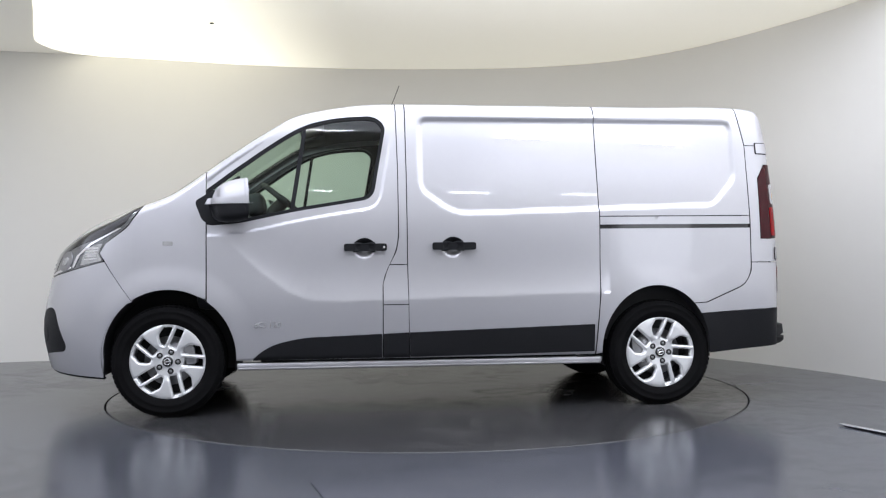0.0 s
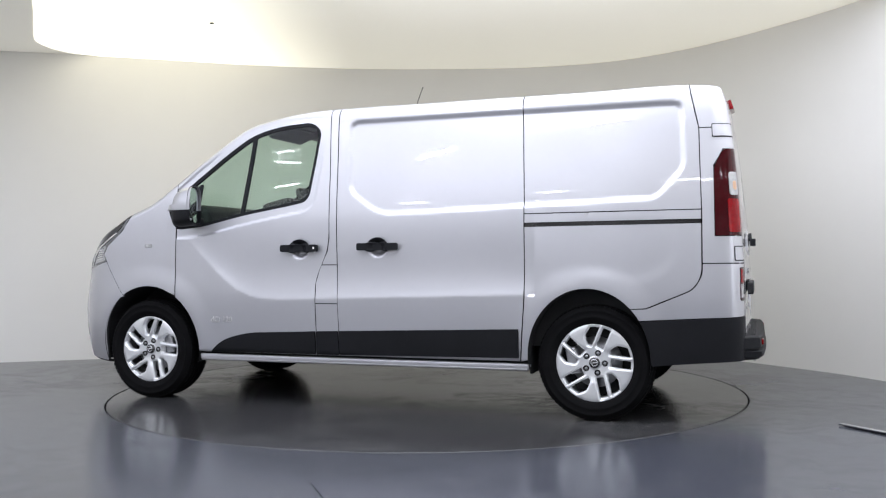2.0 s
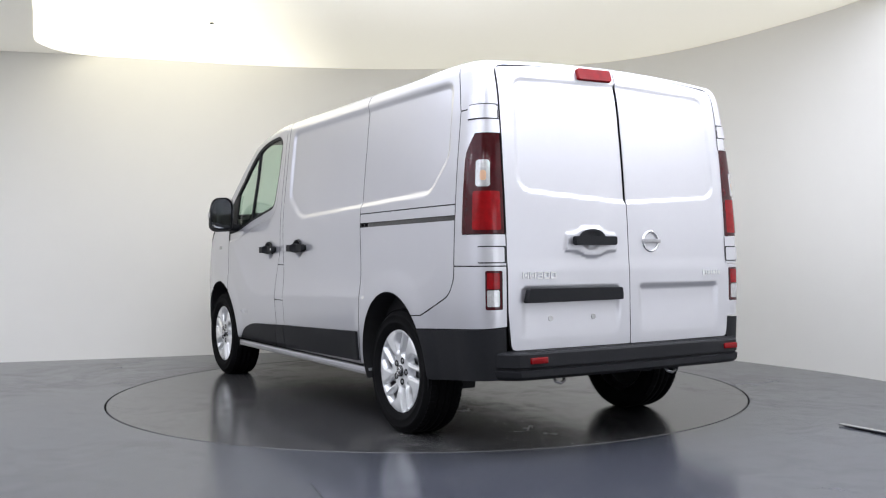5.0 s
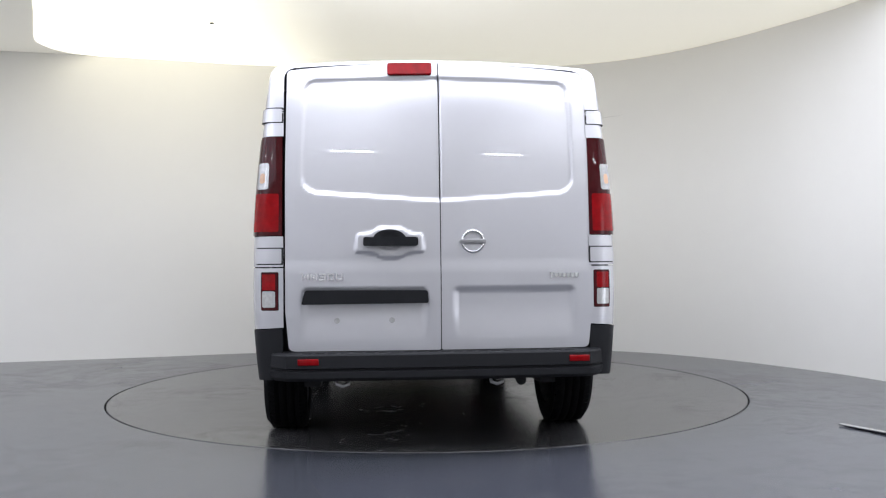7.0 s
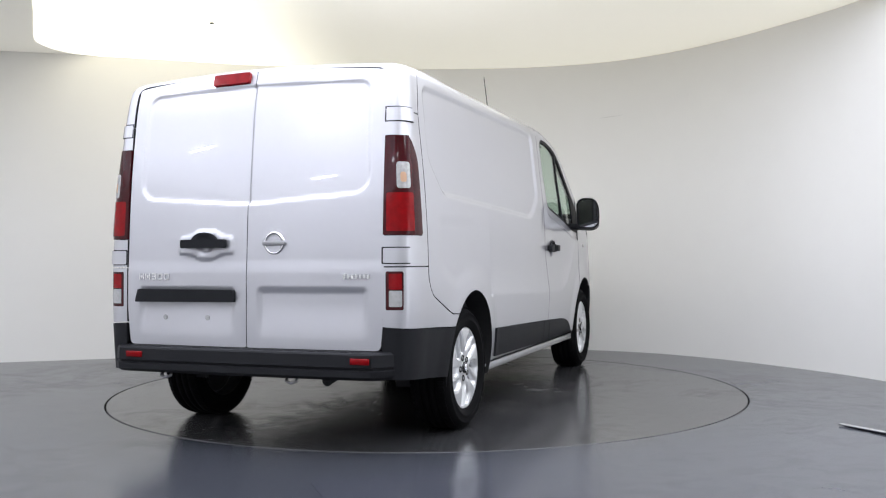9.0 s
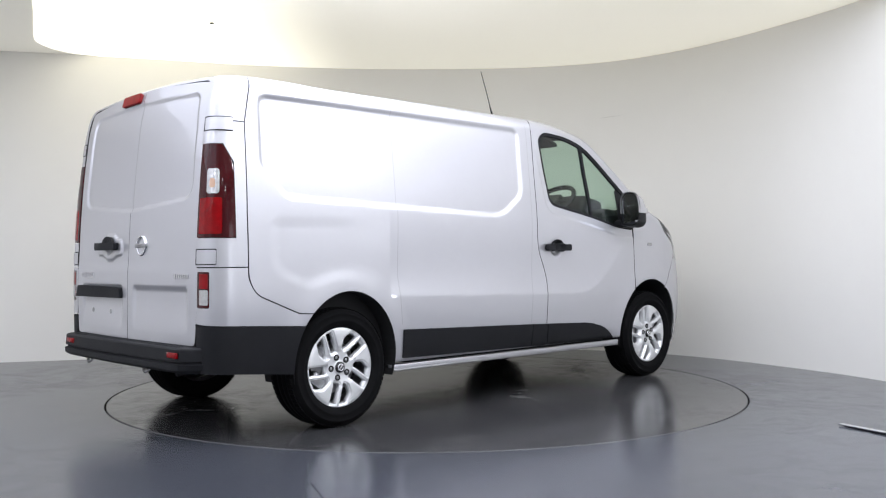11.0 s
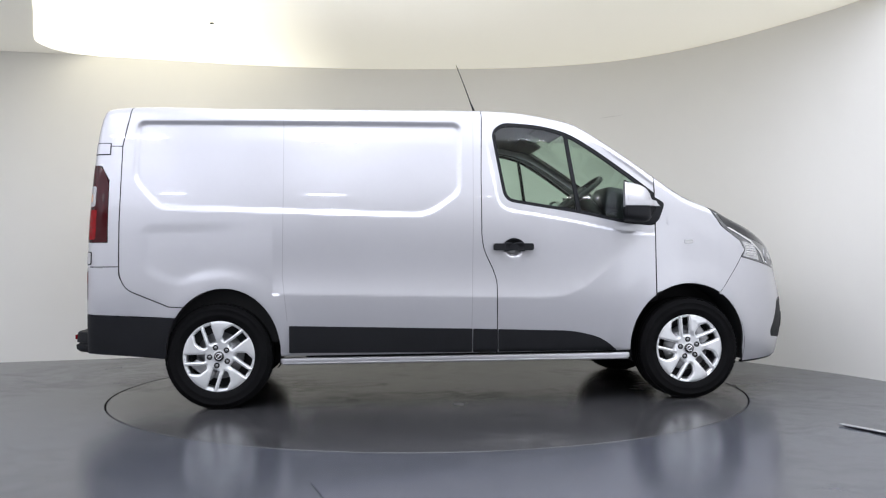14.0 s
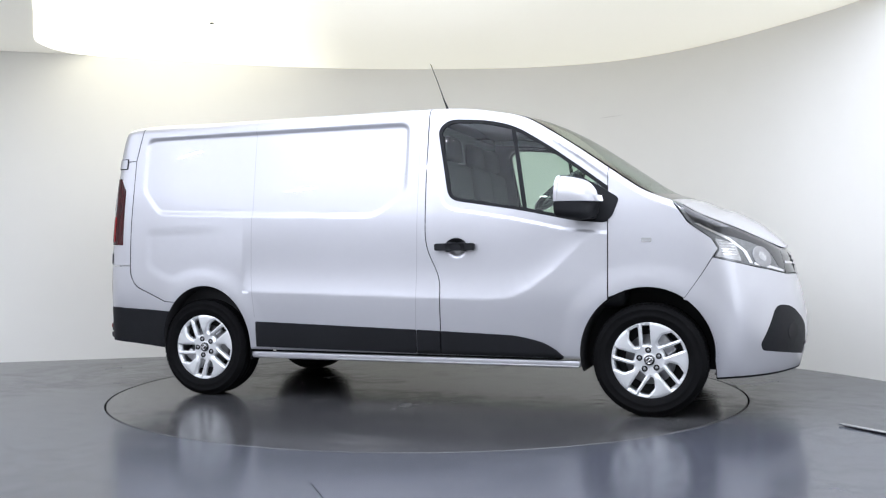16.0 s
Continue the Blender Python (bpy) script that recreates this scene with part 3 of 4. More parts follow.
PANE = inset(WIN, 0.022)
for left in (True, False):
    S = on(left)
    O = (0, 1 if left else -1, 0)
    # front door
    door = [(-0.238, ze(-0.238))] + arch_span(ARCH_F, 125.2, 183, 14) + [(-0.43, 0.336), (-1.303, 0.336), (-1.303, 0.80, 0.05), (-1.325, 0.872, 0.05), (-1.386, 1.0, 0.05), (-1.402, 1.09, 0.05), (-1.40, 1.5)]
    door = rounded(door) + along_top(-1.388, -0.26, 24)
    vpart("front_door", sheet(door, S, O, [WIN], 0.0125), SILVER, "silver front door with pressed crease")
    # front wing
    wing = [(-0.2325, 0.716)] + along_top(-0.2325, 0.135, 12) + [(0.146, 1.262), (0.232, 1.162), (0.414, 1.060), (0.446, 1.0), (0.399, 0.951), (0.20, 0.705)] + arch_span(ARCH_F, 56, 122.5, 14)[:-1]
    vpart("front_wing", sheet(wing, S, O, (), 0.0125), SILVER)
    if left:
        strip = [(-1.309, 0.672), (-1.309, 0.80), (-1.331, 0.874), (-1.348, 0.914), (-1.457, 0.914), (-1.464, 0.672)]
        vpart("pillar_flap", sheet(strip, S, O, (), 0.0125), SILVER, "silver flap in the door pillar")
        vpart("pillar_foot", sheet([(-1.309, 0.336), (-1.309, 0.666), (-1.464, 0.666), (-1.467, 0.336)], S, O, (), 0.0125), SILVER)
        up = [(-1.351, 0.920), (-1.392, 1.0), (-1.408, 1.09), (-1.406, 1.5)] + along_top(-1.394, -1.446, 4) + [(-1.453, 1.5), (-1.457, 0.920)]
        vpart("pillar", sheet(up, S, O, (), 0.0125), SILVER)
        slider = along_top(-1.453, -2.668, 30) + [(-2.688, 1.22), (-2.688, 0.72, 0.1), (-2.656, 0.336), (-1.473, 0.336), (-1.463, 0.92), (-1.459, 1.5)]
        vpart("sliding_door", sheet(rounded(slider), S, O, (), 0.0125), SILVER, "silver sliding side door with recessed upper panel")
        front_edge = [(-2.700, 1.222), (-2.674, ze(-2.674))]
    else:
        fixed = [(-1.309, 0.336), (-1.309, 0.80, 0.05), (-1.331, 0.872, 0.05), (-1.392, 1.0, 0.05), (-1.408, 1.09, 0.05), (-1.406, 1.5)]
        body = rounded(fixed) + along_top(-1.394, -3.632, 50) + rounded([(-3.66, 1.82), (-3.69, 1.68), (-3.703, 1.2), (-3.703, 0.85, 0.09), (-3.66, 0.772, 0.09), (-3.397, 0.662)])[0:]
        body += arch_span(ARCH_R, 134, -2, 26) + [(-2.70, 0.336)]
        vpart("side_panel", sheet(body, S, O, (), 0.0125), SILVER, "silver fixed side panel with recessed upper field")
    if left:
        q = [(-2.674, 1.222)]
        upper_q = along_top(-2.674, -3.632, 22) + [(-3.66, 1.82), (-3.69, 1.68), (-3.703, 1.222), (-2.694, 1.218)]
        vpart("quarter_upper", sheet(upper_q, S, O, (), 0.0125), SILVER)
        vpart("rail_cover", sheet([(-2.694, 1.212), (-3.703, 1.216), (-3.703, 1.166), (-2.694, 1.162)], S, O, (), 0.02), SILVER, "silver cover strip over the door rail")
        vpart("door_rail", sheet([(-2.690, 1.162), (-3.70, 1.166), (-3.70, 1.140), (-2.690, 1.136)], on(left, -0.014), O, (), 0.03, 0.0), GLOSS, "black sliding door rail")
        low_q = [(-2.694, 1.136), (-3.703, 1.140)] + rounded([(-3.703, 1.0), (-3.703, 0.85, 0.09), (-3.66, 0.772, 0.09), (-3.397, 0.662)]) + arch_span(ARCH_R, 134, -2, 26) + [(-2.664, 0.336), (-2.694, 0.72)]
        vpart("quarter_panel", sheet(low_q, S, O, (), 0.0125), SILVER, "silver rear quarter panel over the wheel arch")
    # rear corner: crown, hinge pillar and foot
    top_c = [(-3.696, 1.684)] + [(-3.667, 1.82)] + along_top(-3.638, -4.015, 16) + [(-4.015, 1.684)]
    vpart("corner_cap", sheet(top_c, S, O, (), 0.015), SILVER)
    mid_c = [(-3.709, 0.918), (-3.709, 1.2), (-3.696, 1.678), (-4.015, 1.678), (-4.015, 1.558), (-3.826, 1.558), (-3.768, 1.465), (-3.764, 1.066), (-4.015, 1.066), (-4.015, 0.918)]
    vpart("corner_pillar", sheet(mid_c, S, O, (), 0.015), SILVER)
    low_c = rounded([(-3.709, 0.912), (-3.709, 0.85, 0.09), (-3.664, 0.766, 0.09), (-3.401, 0.656)]) + arch_span(ARCH_R, 135, 146, 4) + [(-3.36, 0.590), (-4.015, 0.625), (-4.015, 0.912)]
    vpart("corner_foot", sheet(low_c, S, O, [LOW], 0.015), SILVER)
    for z0, z1, uf in ((1.630, 1.696, -3.775), (0.934, 1.006, -3.862)):
        # larger dark sheet paints the shaded gap round the hinge cover
        vpart("hinge_gap_shade", sheet(rounded([(uf + 0.006, z0 - 0.006), (uf + 0.006, z1 + 0.006), (-4.017, z1 + 0.006), (-4.017, z0 - 0.006)], 0.006, 2), on(left, 0.002), O, (), 0.015, 0.0), DARK)
        vpart("door_hinge", sheet(rounded([(uf, z0), (uf, z1), (-4.017, z1), (-4.017, z0)], 0.006, 2), on(left, 0.010), O, (), 0.015, 0.014), SILVER, "painted rear door hinge cover")
    # lamps
    lamp = vpart("tail_lamp", sheet(TAIL, on(left, 0.006), O, (), 0.012, 0.03), DEEP, "tall dark red tail lamp")
    part("red_segment", sheet(rounded([(-3.835, 1.088), (-3.835, 1.275), (-4.0, 1.275), (-4.0, 1.088)], 0.012), on(left, 0.010), O, (), 0.012, 0.006), RED, lamp, "bright red lamp segment")
    part("clear_segment", sheet(rounded([(-3.85, 1.296), (-3.85, 1.425), (-3.935, 1.425), (-3.935, 1.296)], 0.018), on(left, 0.011), O, (), 0.01, 0.008), CLEAR, lamp, "clear indicator window")
    part("bulb", sheet(rounded([(-3.875, 1.325), (-3.875, 1.375), (-3.912, 1.375), (-3.912, 1.325)], 0.016), on(left, 0.0125), O, (), 0.01, 0.004), AMBER, lamp, "faint amber indicator bulb")
    low = vpart("lower_lamp", sheet(LOW, on(left, 0.003), O, (), 0.012, 0.03), DEEP, "small red and clear lower rear lamp")
    part("red_segment", sheet(rounded([(-3.905, 0.806), (-3.905, 0.882), (-3.978, 0.882), (-3.978, 0.806)], 0.006), on(left, 0.006), O, (), 0.012, 0.005), RED, low)
    part("clear_segment", sheet(rounded([(-3.905, 0.722), (-3.905, 0.800), (-3.978, 0.800), (-3.978, 0.722)], 0.008), on(left, 0.007), O, (), 0.012, 0.005), CLEAR, low)
    # bumpers
    rb = arch_span(ARCH_R, 147, 180, 8) + [(-3.425, 0.330), (-3.70, 0.354), (-3.85, 0.368), (-4.015, 0.374), (-4.015, 0.619), (-3.368, 0.584)]
    vpart("rear_bumper_side", sheet(rb, on(left, 0.004), O, (), 0.018), BLACK, "black plastic rear bumper end")
    fb = [(0.2025, 0.7035), (0.402, 0.947), (0.72, 0.884), (0.968, 0.846), (U_NOSE - 0.01, 0.84), (U_NOSE - 0.01, 0.27), (1.0, 0.272), (0.55, 0.252), (0.412, 0.246)] + arch_span(ARCH_F, -2, 54, 14)
    FOG = rounded([(0.80, 0.668, 0.06), (0.95, 0.660, 0.09), (1.14, 0.54, 0.07), (1.18, 0.345, 0.04), (0.69, 0.400, 0.03), (0.672, 0.44, 0.02)])
    vpart("front_bumper", sheet(fb, S, O, [FOG], 0.0125), SILVER, "silver front bumper half")
    vpart("bumper_lip", sheet([(0.412, 0.244), (0.55, 0.250), (1.0, 0.270), (U_NOSE - 0.01, 0.268), (U_NOSE - 0.01, 0.256), (1.0, 0.257), (0.55, 0.237), (0.412, 0.232)], on(left, -0.02), O, (), 0.03, 0.02), BLACK, "black lower lip of the front bumper")
    fog = vpart("fog_lamp_surround", sheet(FOG, on(left, -0.006), O, (), 0.02, 0.012), BLACK, "black fog lamp surround")
    part("fog_lamp", sheet([(0.95 + 0.055 * math.cos(a / 10 * math.pi), 0.50 + 0.055 * math.sin(a / 10 * math.pi)) for a in range(20)], on(left, 0.002), O, (), 0.012, 0.010), DARK, fog, "round black fog lamp")
    head = vpart("headlight", sheet(HEAD, on(left, -0.004), O, (), 0.015, 0.02), HOUSING, "clear wraparound headlight with dark upper edge")
    part("headlight_brow", sheet(rounded([(0.158, 1.268, 0.01), (0.346, 1.203, 0.05), (0.50, 1.158, 0.05), (0.67, 1.109, 0.1), (0.86, 1.045, 0.05), (0.99, 1.007, 0.02), (0.968, 0.87, 0.02), (0.90, 0.895, 0.02), (0.865, 0.985, 0.06), (0.70, 1.045, 0.1), (0.52, 1.085, 0.06), (0.30, 1.16, 0.05)]), on(left, -0.0005), O, (), 0.015, 0.005), GLOSS, head, "dark headlight brow")
    part("lamp_bowl", sheet([(0.775 + 0.078 * math.cos(i * 0.3142), 0.952 + 0.062 * math.sin(i * 0.3142)) for i in range(20)], on(left, 0.004), O, (), 0.012, 0.006), STEEL, head)
    part("lamp_lens", sheet([(0.775 + 0.030 * math.cos(i * 0.3142), 0.952 + 0.026 * math.sin(i * 0.3142)) for i in range(20)], on(left, 0.008), O, (), 0.010, 0.006), CLEAR, head)
    part("lamp_wing", sheet(rounded([(0.425, 0.955, 0.01), (0.465, 1.0, 0.02), (0.44, 1.062, 0.02), (0.58, 1.03, 0.02), (0.60, 0.925, 0.01)]), on(left, -0.002), O, (), 0.015, 0.003), CLEAR, head)
    part("lamp_blade", sheet([(0.30, 1.150), (0.33, 1.150), (0.56, 1.062), (0.655, 0.985), (0.68, 0.912), (0.655, 0.915), (0.625, 0.985), (0.54, 1.052)], on(left, 0.001), O, (), 0.015, 0.004), CHROME, head)
    for i in range(5):
        z = 0.965 + 0.016 * i
        part("lens_rib", sheet([(0.47, z), (0.47, z + 0.006), (0.57, z), (0.57, z - 0.006)], on(left, 0.0), O, (), 0.02, 0.003), CHROME, head)
    part("reflector", sheet(rounded([(0.69, 0.905, 0.01), (0.70, 0.922, 0.01), (0.95, 0.872, 0.01), (0.95, 0.858, 0.01)]), on(left, 0.001), O, (), 0.012, 0.004), CHROME, head)
    # trims and sill
    ft = rounded([(-0.508, 0.338, 0.01), (-0.56, 0.388, 0.05), (-0.64, 0.432, 0.1), (-0.80, 0.470, 0.1), (-1.299, 0.488, 0.004), (-1.299, 0.340, 0.004)])
    vpart("side_trim", sheet(ft, on(left, 0.014), O, (), 0.02, 0.016), BLACK, "black plastic door trim tapering forward")
    vpart("side_trim", sheet(rounded([(-1.308, 0.340), (-1.308, 0.488), (-1.464, 0.494), (-1.467, 0.340)], 0.004), on(left, 0.014), O, (), 0.02, 0.016), BLACK)
    vpart("side_trim", sheet(rounded([(-1.474, 0.342), (-1.472, 0.494), (-2.650, 0.528), (-2.650, 0.356)], 0.004), on(left, 0.014), O, (), 0.02, 0.016), BLACK, "long black plastic side trim")
    k = 1 if left else -1
    vpart("sill", box(2.30, 0.05, 0.036, pose(-1.56, 0.868 * k, 0.303), 0.010), SILVER, "silver sill under the doors")
    vpart("sill_lip", box(2.28, 0.03, 0.016, pose(-1.56, 0.880 * k, 0.284), 0.005), STEEL)
    # window
    frame_s = on(left, -0.004)
    vpart("window_frame", sheet(WIN, frame_s, O, [PANE], 0.018, 0.02), BLACK, "gloss black door window frame")
    g = vpart("window_glass", sheet(PANE, on(left, -0.012), O, (), 0.03, 0.0), GLASS, "green tinted door window glass")
    g.visible_shadow = False
    vpart("window_bar", sheet([(-0.845, 1.79), (-0.820, 1.78), (-0.735, 1.245), (-0.762, 1.25)], on(left, -0.005), O, (), 0.02, 0.02), BLACK, "black bar dividing the door window")
    if not left:
        for pts in ([(-2.683, ze(-2.683)), (-2.679, ze(-2.683)), (-2.684, 1.2), (-2.690, 0.85), (-2.660, 0.56), (-2.665, 0.56), (-2.695, 0.85), (-2.689, 1.2)], [(-1.450, ze(-1.45)), (-1.446, ze(-1.45)), (-1.462, 0.95), (-1.472, 0.50), (-1.477, 0.50), (-1.467, 0.95)]):
            vpart("panel_seam", sheet(pts, on(left, 0.0008), O, (), 0.02, 0.0), SEAM)
    # marker lamp
    vpart("side_marker", sheet(rounded([(-0.038, 1.042), (-0.038, 1.068), (0.022, 1.068), (0.022, 1.042)], 0.008), on(left, 0.004), O, (), 0.01, 0.006), CLEAR, "small clear side indicator")

# roof, windscreen, bonnet
def strip_mesh(u0, u1, nu, v0=-1.0, v1=1.0, nv=20, lift=0.0):
    V, N, F = [], [], []
    e = 0.003
    for i in range(nu + 1):
        u = u0 + (u1 - u0) * i / nu
        for j in range(nv + 1):
            v = v0 + (v1 - v0) * j / nv
            p = Vector(top(u, v))
            d = (Vector(top(u + e, v)) - Vector(top(u - e, v))).cross(Vector(top(u, v + e)) - Vector(top(u, v - e)))
            d = d.normalized() if d.length > 1e-12 else Vector((0, 0, 1))
            if d.z < 0:
                d = -d
            V.append(p + d * lift)
            N.append(d)
    for i in range(nu):
        for j in range(nv):
            a = i * (nv + 1) + j
            F.append((a, a + nv + 1, a + nv + 2, a + 1))
    return mesh_from("strip", V, F, N)


vpart("roof", strip_mesh(-4.014, -0.86, 70, lift=0.0), SILVER, "silver steel roof")
screen = vpart("windscreen", strip_mesh(-0.855, 0.02, 30, -0.97, 0.97), GLASS, "raked clear windscreen")
screen.visible_shadow = False
vpart("windscreen_seal", strip_mesh(-0.865, -0.85, 2), BLACK)
for s in (1, -1):
    vpart("windscreen_edge", strip_mesh(-0.855, 0.02, 20, 0.965 * s, 1.0 * s, 2, 0.001), GLOSS)
vpart("wiper_cowl", strip_mesh(0.025, 0.13, 6, -0.99, 0.99), GLOSS)
vpart("bonnet", strip_mesh(0.135, 1.38, 50), SILVER, "short sloping silver bonnet")
grille = [(U_NOSE - 0.01, 0.85), (U_NOSE - 0.01, 1.0), (1.006, 1.004), (0.975, 0.852)]
for left in (True, False):
    vpart("grille", sheet(grille, on(left, -0.01), (1, 0, 0), (), 0.03, 0.01), GLOSS, "black front grille half")
    vpart("grille_trim", sheet([(U_NOSE - 0.01, 0.90), (U_NOSE - 0.01, 0.915), (1.02, 0.925), (1.02, 0.91)], on(left, 0.004), (1, 0, 0), (), 0.03, 0.01), CHROME, "chrome grille strip")

# rear doors
def rear_map(y, z):
    return (rear(y, z), y, z)


REAR_X = (-1, 0, 0)
ld = rounded([(-0.0085, 0.508, 0.01), (-0.0085, 1.936)] + [(0.08 * i, 1.936 - 0.042 * (0.08 * i / 0.735) ** 2) for i in range(1, 9)] + [(0.738, 1.893, 0.02), (0.7455, 1.4), (0.7455, 0.70), (0.728, 0.508, 0.03)])
rd = [(-0.0215 - y, z) for y, z in ld]
vpart("rear_door", sheet(ld, rear_map, REAR_X, (), 0.0115), SILVER, "silver rear door with handle and number plate recess")
vpart("rear_door", sheet(rd, rear_map, REAR_X, (), 0.0115), SILVER, "silver rear door with round badge")


def rear_piece(name, pts, mat, out, r=0.0, parent=None, label="", depth=0.012, step=0.014):
    me = sheet(rounded(pts, r, 4), lambda y, z: (rear(y, z) - out, y, z), REAR_X, (), step, depth)
    return part(name, me, mat, parent or van, label, None if parent else OFF)


def flat_rear(name, pts, x, mat, r=0.0, parent=None, label="", depth=0.012):
    me = sheet(rounded(pts, r, 4), lambda y, z: (x, y, z), REAR_X, (), 0.03, depth)
    return part(name, me, mat, parent or van, label, None if parent else OFF)


rear_piece("brake_lamp", [(0.022, 1.878), (0.022, 1.936), (0.243, 1.932), (0.243, 1.874)], RED, 0.022, 0.012, None, "red high brake lamp", 0.02)
flat_rear("plate_lamp_bar", [(0.052, 0.738), (0.056, 0.800), (0.648, 0.804), (0.668, 0.735)], -3.973, BLACK, 0.012, None, "black number plate lamp strip", 0.03)
for y in (0.497, 0.230):
    rear_piece("plate_stud", [(y + 0.014 * math.cos(a * math.pi / 6), 0.655 + 0.014 * math.sin(a * math.pi / 6)) for a in range(12)], CLEAR, 0.004, 0, None, "pale plastic plug")
flat_rear("rear_handle", [(0.102, 1.016), (0.102, 1.060), (0.368, 1.060), (0.368, 1.016)], -3.984, BLACK, 0.012, None, "black bar handle", 0.03)
rear_piece("handle_cap", [(0.24 + 0.082 * math.cos(math.pi * a / 12), 1.046 + 0.052 * math.sin(math.pi * a / 12)) for a in range(13)], BLACK, 0.016, 0, None, "", 0.014)
# bumper across the rear, with a step
bm = bmesh.new()
prof = [(-3.93, 0.507), (-4.044, 0.500), (-4.053, 0.493), (-4.058, 0.434), (-4.045, 0.429), (-4.045, 0.421), (-4.063, 0.416), (-4.064, 0.388), (-4.040, 0.371), (-3.93, 0.369)]
rows = []
for i in range(41):
    y = -0.868 + 1.736 * i / 40
    k = abs(y) / 0.868
    bend = 0.13 * smooth(0.80, 1.0, k) ** 1.8 + 0.025 * k * k
    rows.append([bm.verts.new((x + bend if x < -3.94 else x + 0.02, y * (1 - 0.008 * (z < 0.39)), z)) for x, z in prof])
for i in range(40):
    for j in range(len(prof)):
        q = (j + 1) % len(prof)
        bm.faces.new((rows[i][j], rows[i][q], rows[i + 1][q], rows[i + 1][j]))
bm.faces.new(rows[0])
bm.faces.new(rows[-1][::-1])
bmesh.ops.recalc_face_normals(bm, faces=bm.faces)
for f in bm.faces:
    f.smooth = len(f.verts) == 4
for e in bm.edges:
    e.smooth = e.calc_face_angle(0.0) < 0.35
bmesh.ops.translate(bm, vec=(0.024, 0, 0), verts=bm.verts)
bumper = vpart("rear_bumper", bm, BLACK, "black plastic rear bumper with ribbed step")
for y in (0.632, -0.680):
    part("reflector", box(0.014, 0.10, 0.03, pose(-4.019, y, 0.464), 0.004), RED, bumper, "small red bumper reflector")
for i in range(22):
    part("step_rib", box(0.045, 0.045, 0.004, pose(-3.961, -0.64 + 1.28 * i / 21, 0.503), 0.002), BLACK, bumper)

# ---- wheels ----
SLOT_LONG = rounded([(0.036, 0.211, 0.006), (-0.013, 0.215, 0.006), (-0.014, 0.086, 0.008), (0.034, 0.088, 0.010)], n=3)
SLOT_BENT = rounded([(0.056, 0.207, 0.005), (0.110, 0.182, 0.008), (0.116, 0.122, 0.012), (0.080, 0.074, 0.012), (0.054, 0.078, 0.008)], n=3)


def turned(poly, deg):
    c, s = math.cos(radians(deg)), math.sin(radians(deg))
    return [(x * c - y * s, x * s + y * c) for x, y in poly]


slots = [turned(s, 35 + 72 * i) for i in range(5) for s in (SLOT_LONG, SLOT_BENT)]


def face_map(a, b):
    """The rim's face: dished at the hub, with a chamfer round each slot."""
    r = math.hypot(a, b)
    h = ip(r, (0, 0.032, 0.040, 0.085, 0.12, 0.19, 0.212, 0.222, 0.23), (-0.006, -0.006, -0.009, -0.006, 0.003, 0.005, 0.004, 0.001, -0.004))
    if 0.06 < r < 0.222:
        near = min(seg_dist((a, b), p[i], p[i - 1]) for p in slots for i in range(len(p)))
        h -= 0.007 * (1 - smooth(0.001, 0.0095, near))
    return (a, h, b)


circle = [(0.229 * math.cos(2 * math.pi * i / 96), 0.229 * math.sin(2 * math.pi * i / 96)) for i in range(96)]
RIM = sheet(circle, face_map, (0, 1, 0), slots, 0.006, 0.036)
TYRE = lathe([(0.222, -0.012), (0.228, 0.004), (0.236, 0.010), (0.262, 0.020), (0.266, 0.022), (0.272, 0.020), (0.300, 0.016), (0.303, 0.019), (0.308, 0.014), (0.322, 0.002), (0.332, -0.010), (0.3375, -0.026),
              (0.339, -0.052), (0.331, -0.055), (0.331, -0.062), (0.339, -0.065), (0.339, -0.094), (0.331, -0.097), (0.331, -0.104), (0.339, -0.107), (0.339, -0.136), (0.331, -0.139), (0.331, -0.146), (0.339, -0.149),
              (0.3375, -0.178), (0.332, -0.192), (0.308, -0.206), (0.27, -0.210), (0.236, -0.200), (0.222, -0.19)], 96)
BARREL = lathe([(0.226, 0.0), (0.218, -0.03), (0.208, -0.06), (0.208, -0.17), (0.224, -0.195)], 64)
BRAKE = lathe([(0.03, -0.062), (0.085, -0.062), (0.088, -0.070), (0.150, -0.070), (0.150, -0.092), (0.03, -0.092)], 48)
HUB = lathe([(0.0, 0.006), (0.026, 0.006), (0.031, 0.003), (0.032, -0.012)], 32)
RING = lathe([(0.0165, 0.005), (0.0165, 0.0085), (0.021, 0.0085), (0.021, 0.005)], 28)
BOLT = lathe([(0.0, -0.004), (0.007, -0.004), (0.009, -0.006), (0.009, -0.016)], 12)
SEAT_RING = lathe([(0.009, -0.0068), (0.0150, -0.0055), (0.0178, -0.0035), (0.0185, -0.012)], 16)


def blocks_ring():
    """Shoulder tread blocks round the tyre."""
    bm = bmesh.new()
    for i in range(72):
        a = 2 * math.pi * i / 72
        for y, w in ((-0.022, 0.030), (-0.182, 0.030)):
            m = Matrix.Rotation(a, 4, "Y") @ pose(0, y, 0.3335, -12 if y > -0.1 else 12, 0, 0)
            bmesh.ops.create_cube(bm, size=1, matrix=m @ Matrix.Diagonal((0.021, w, 0.012, 1)))
    return bm


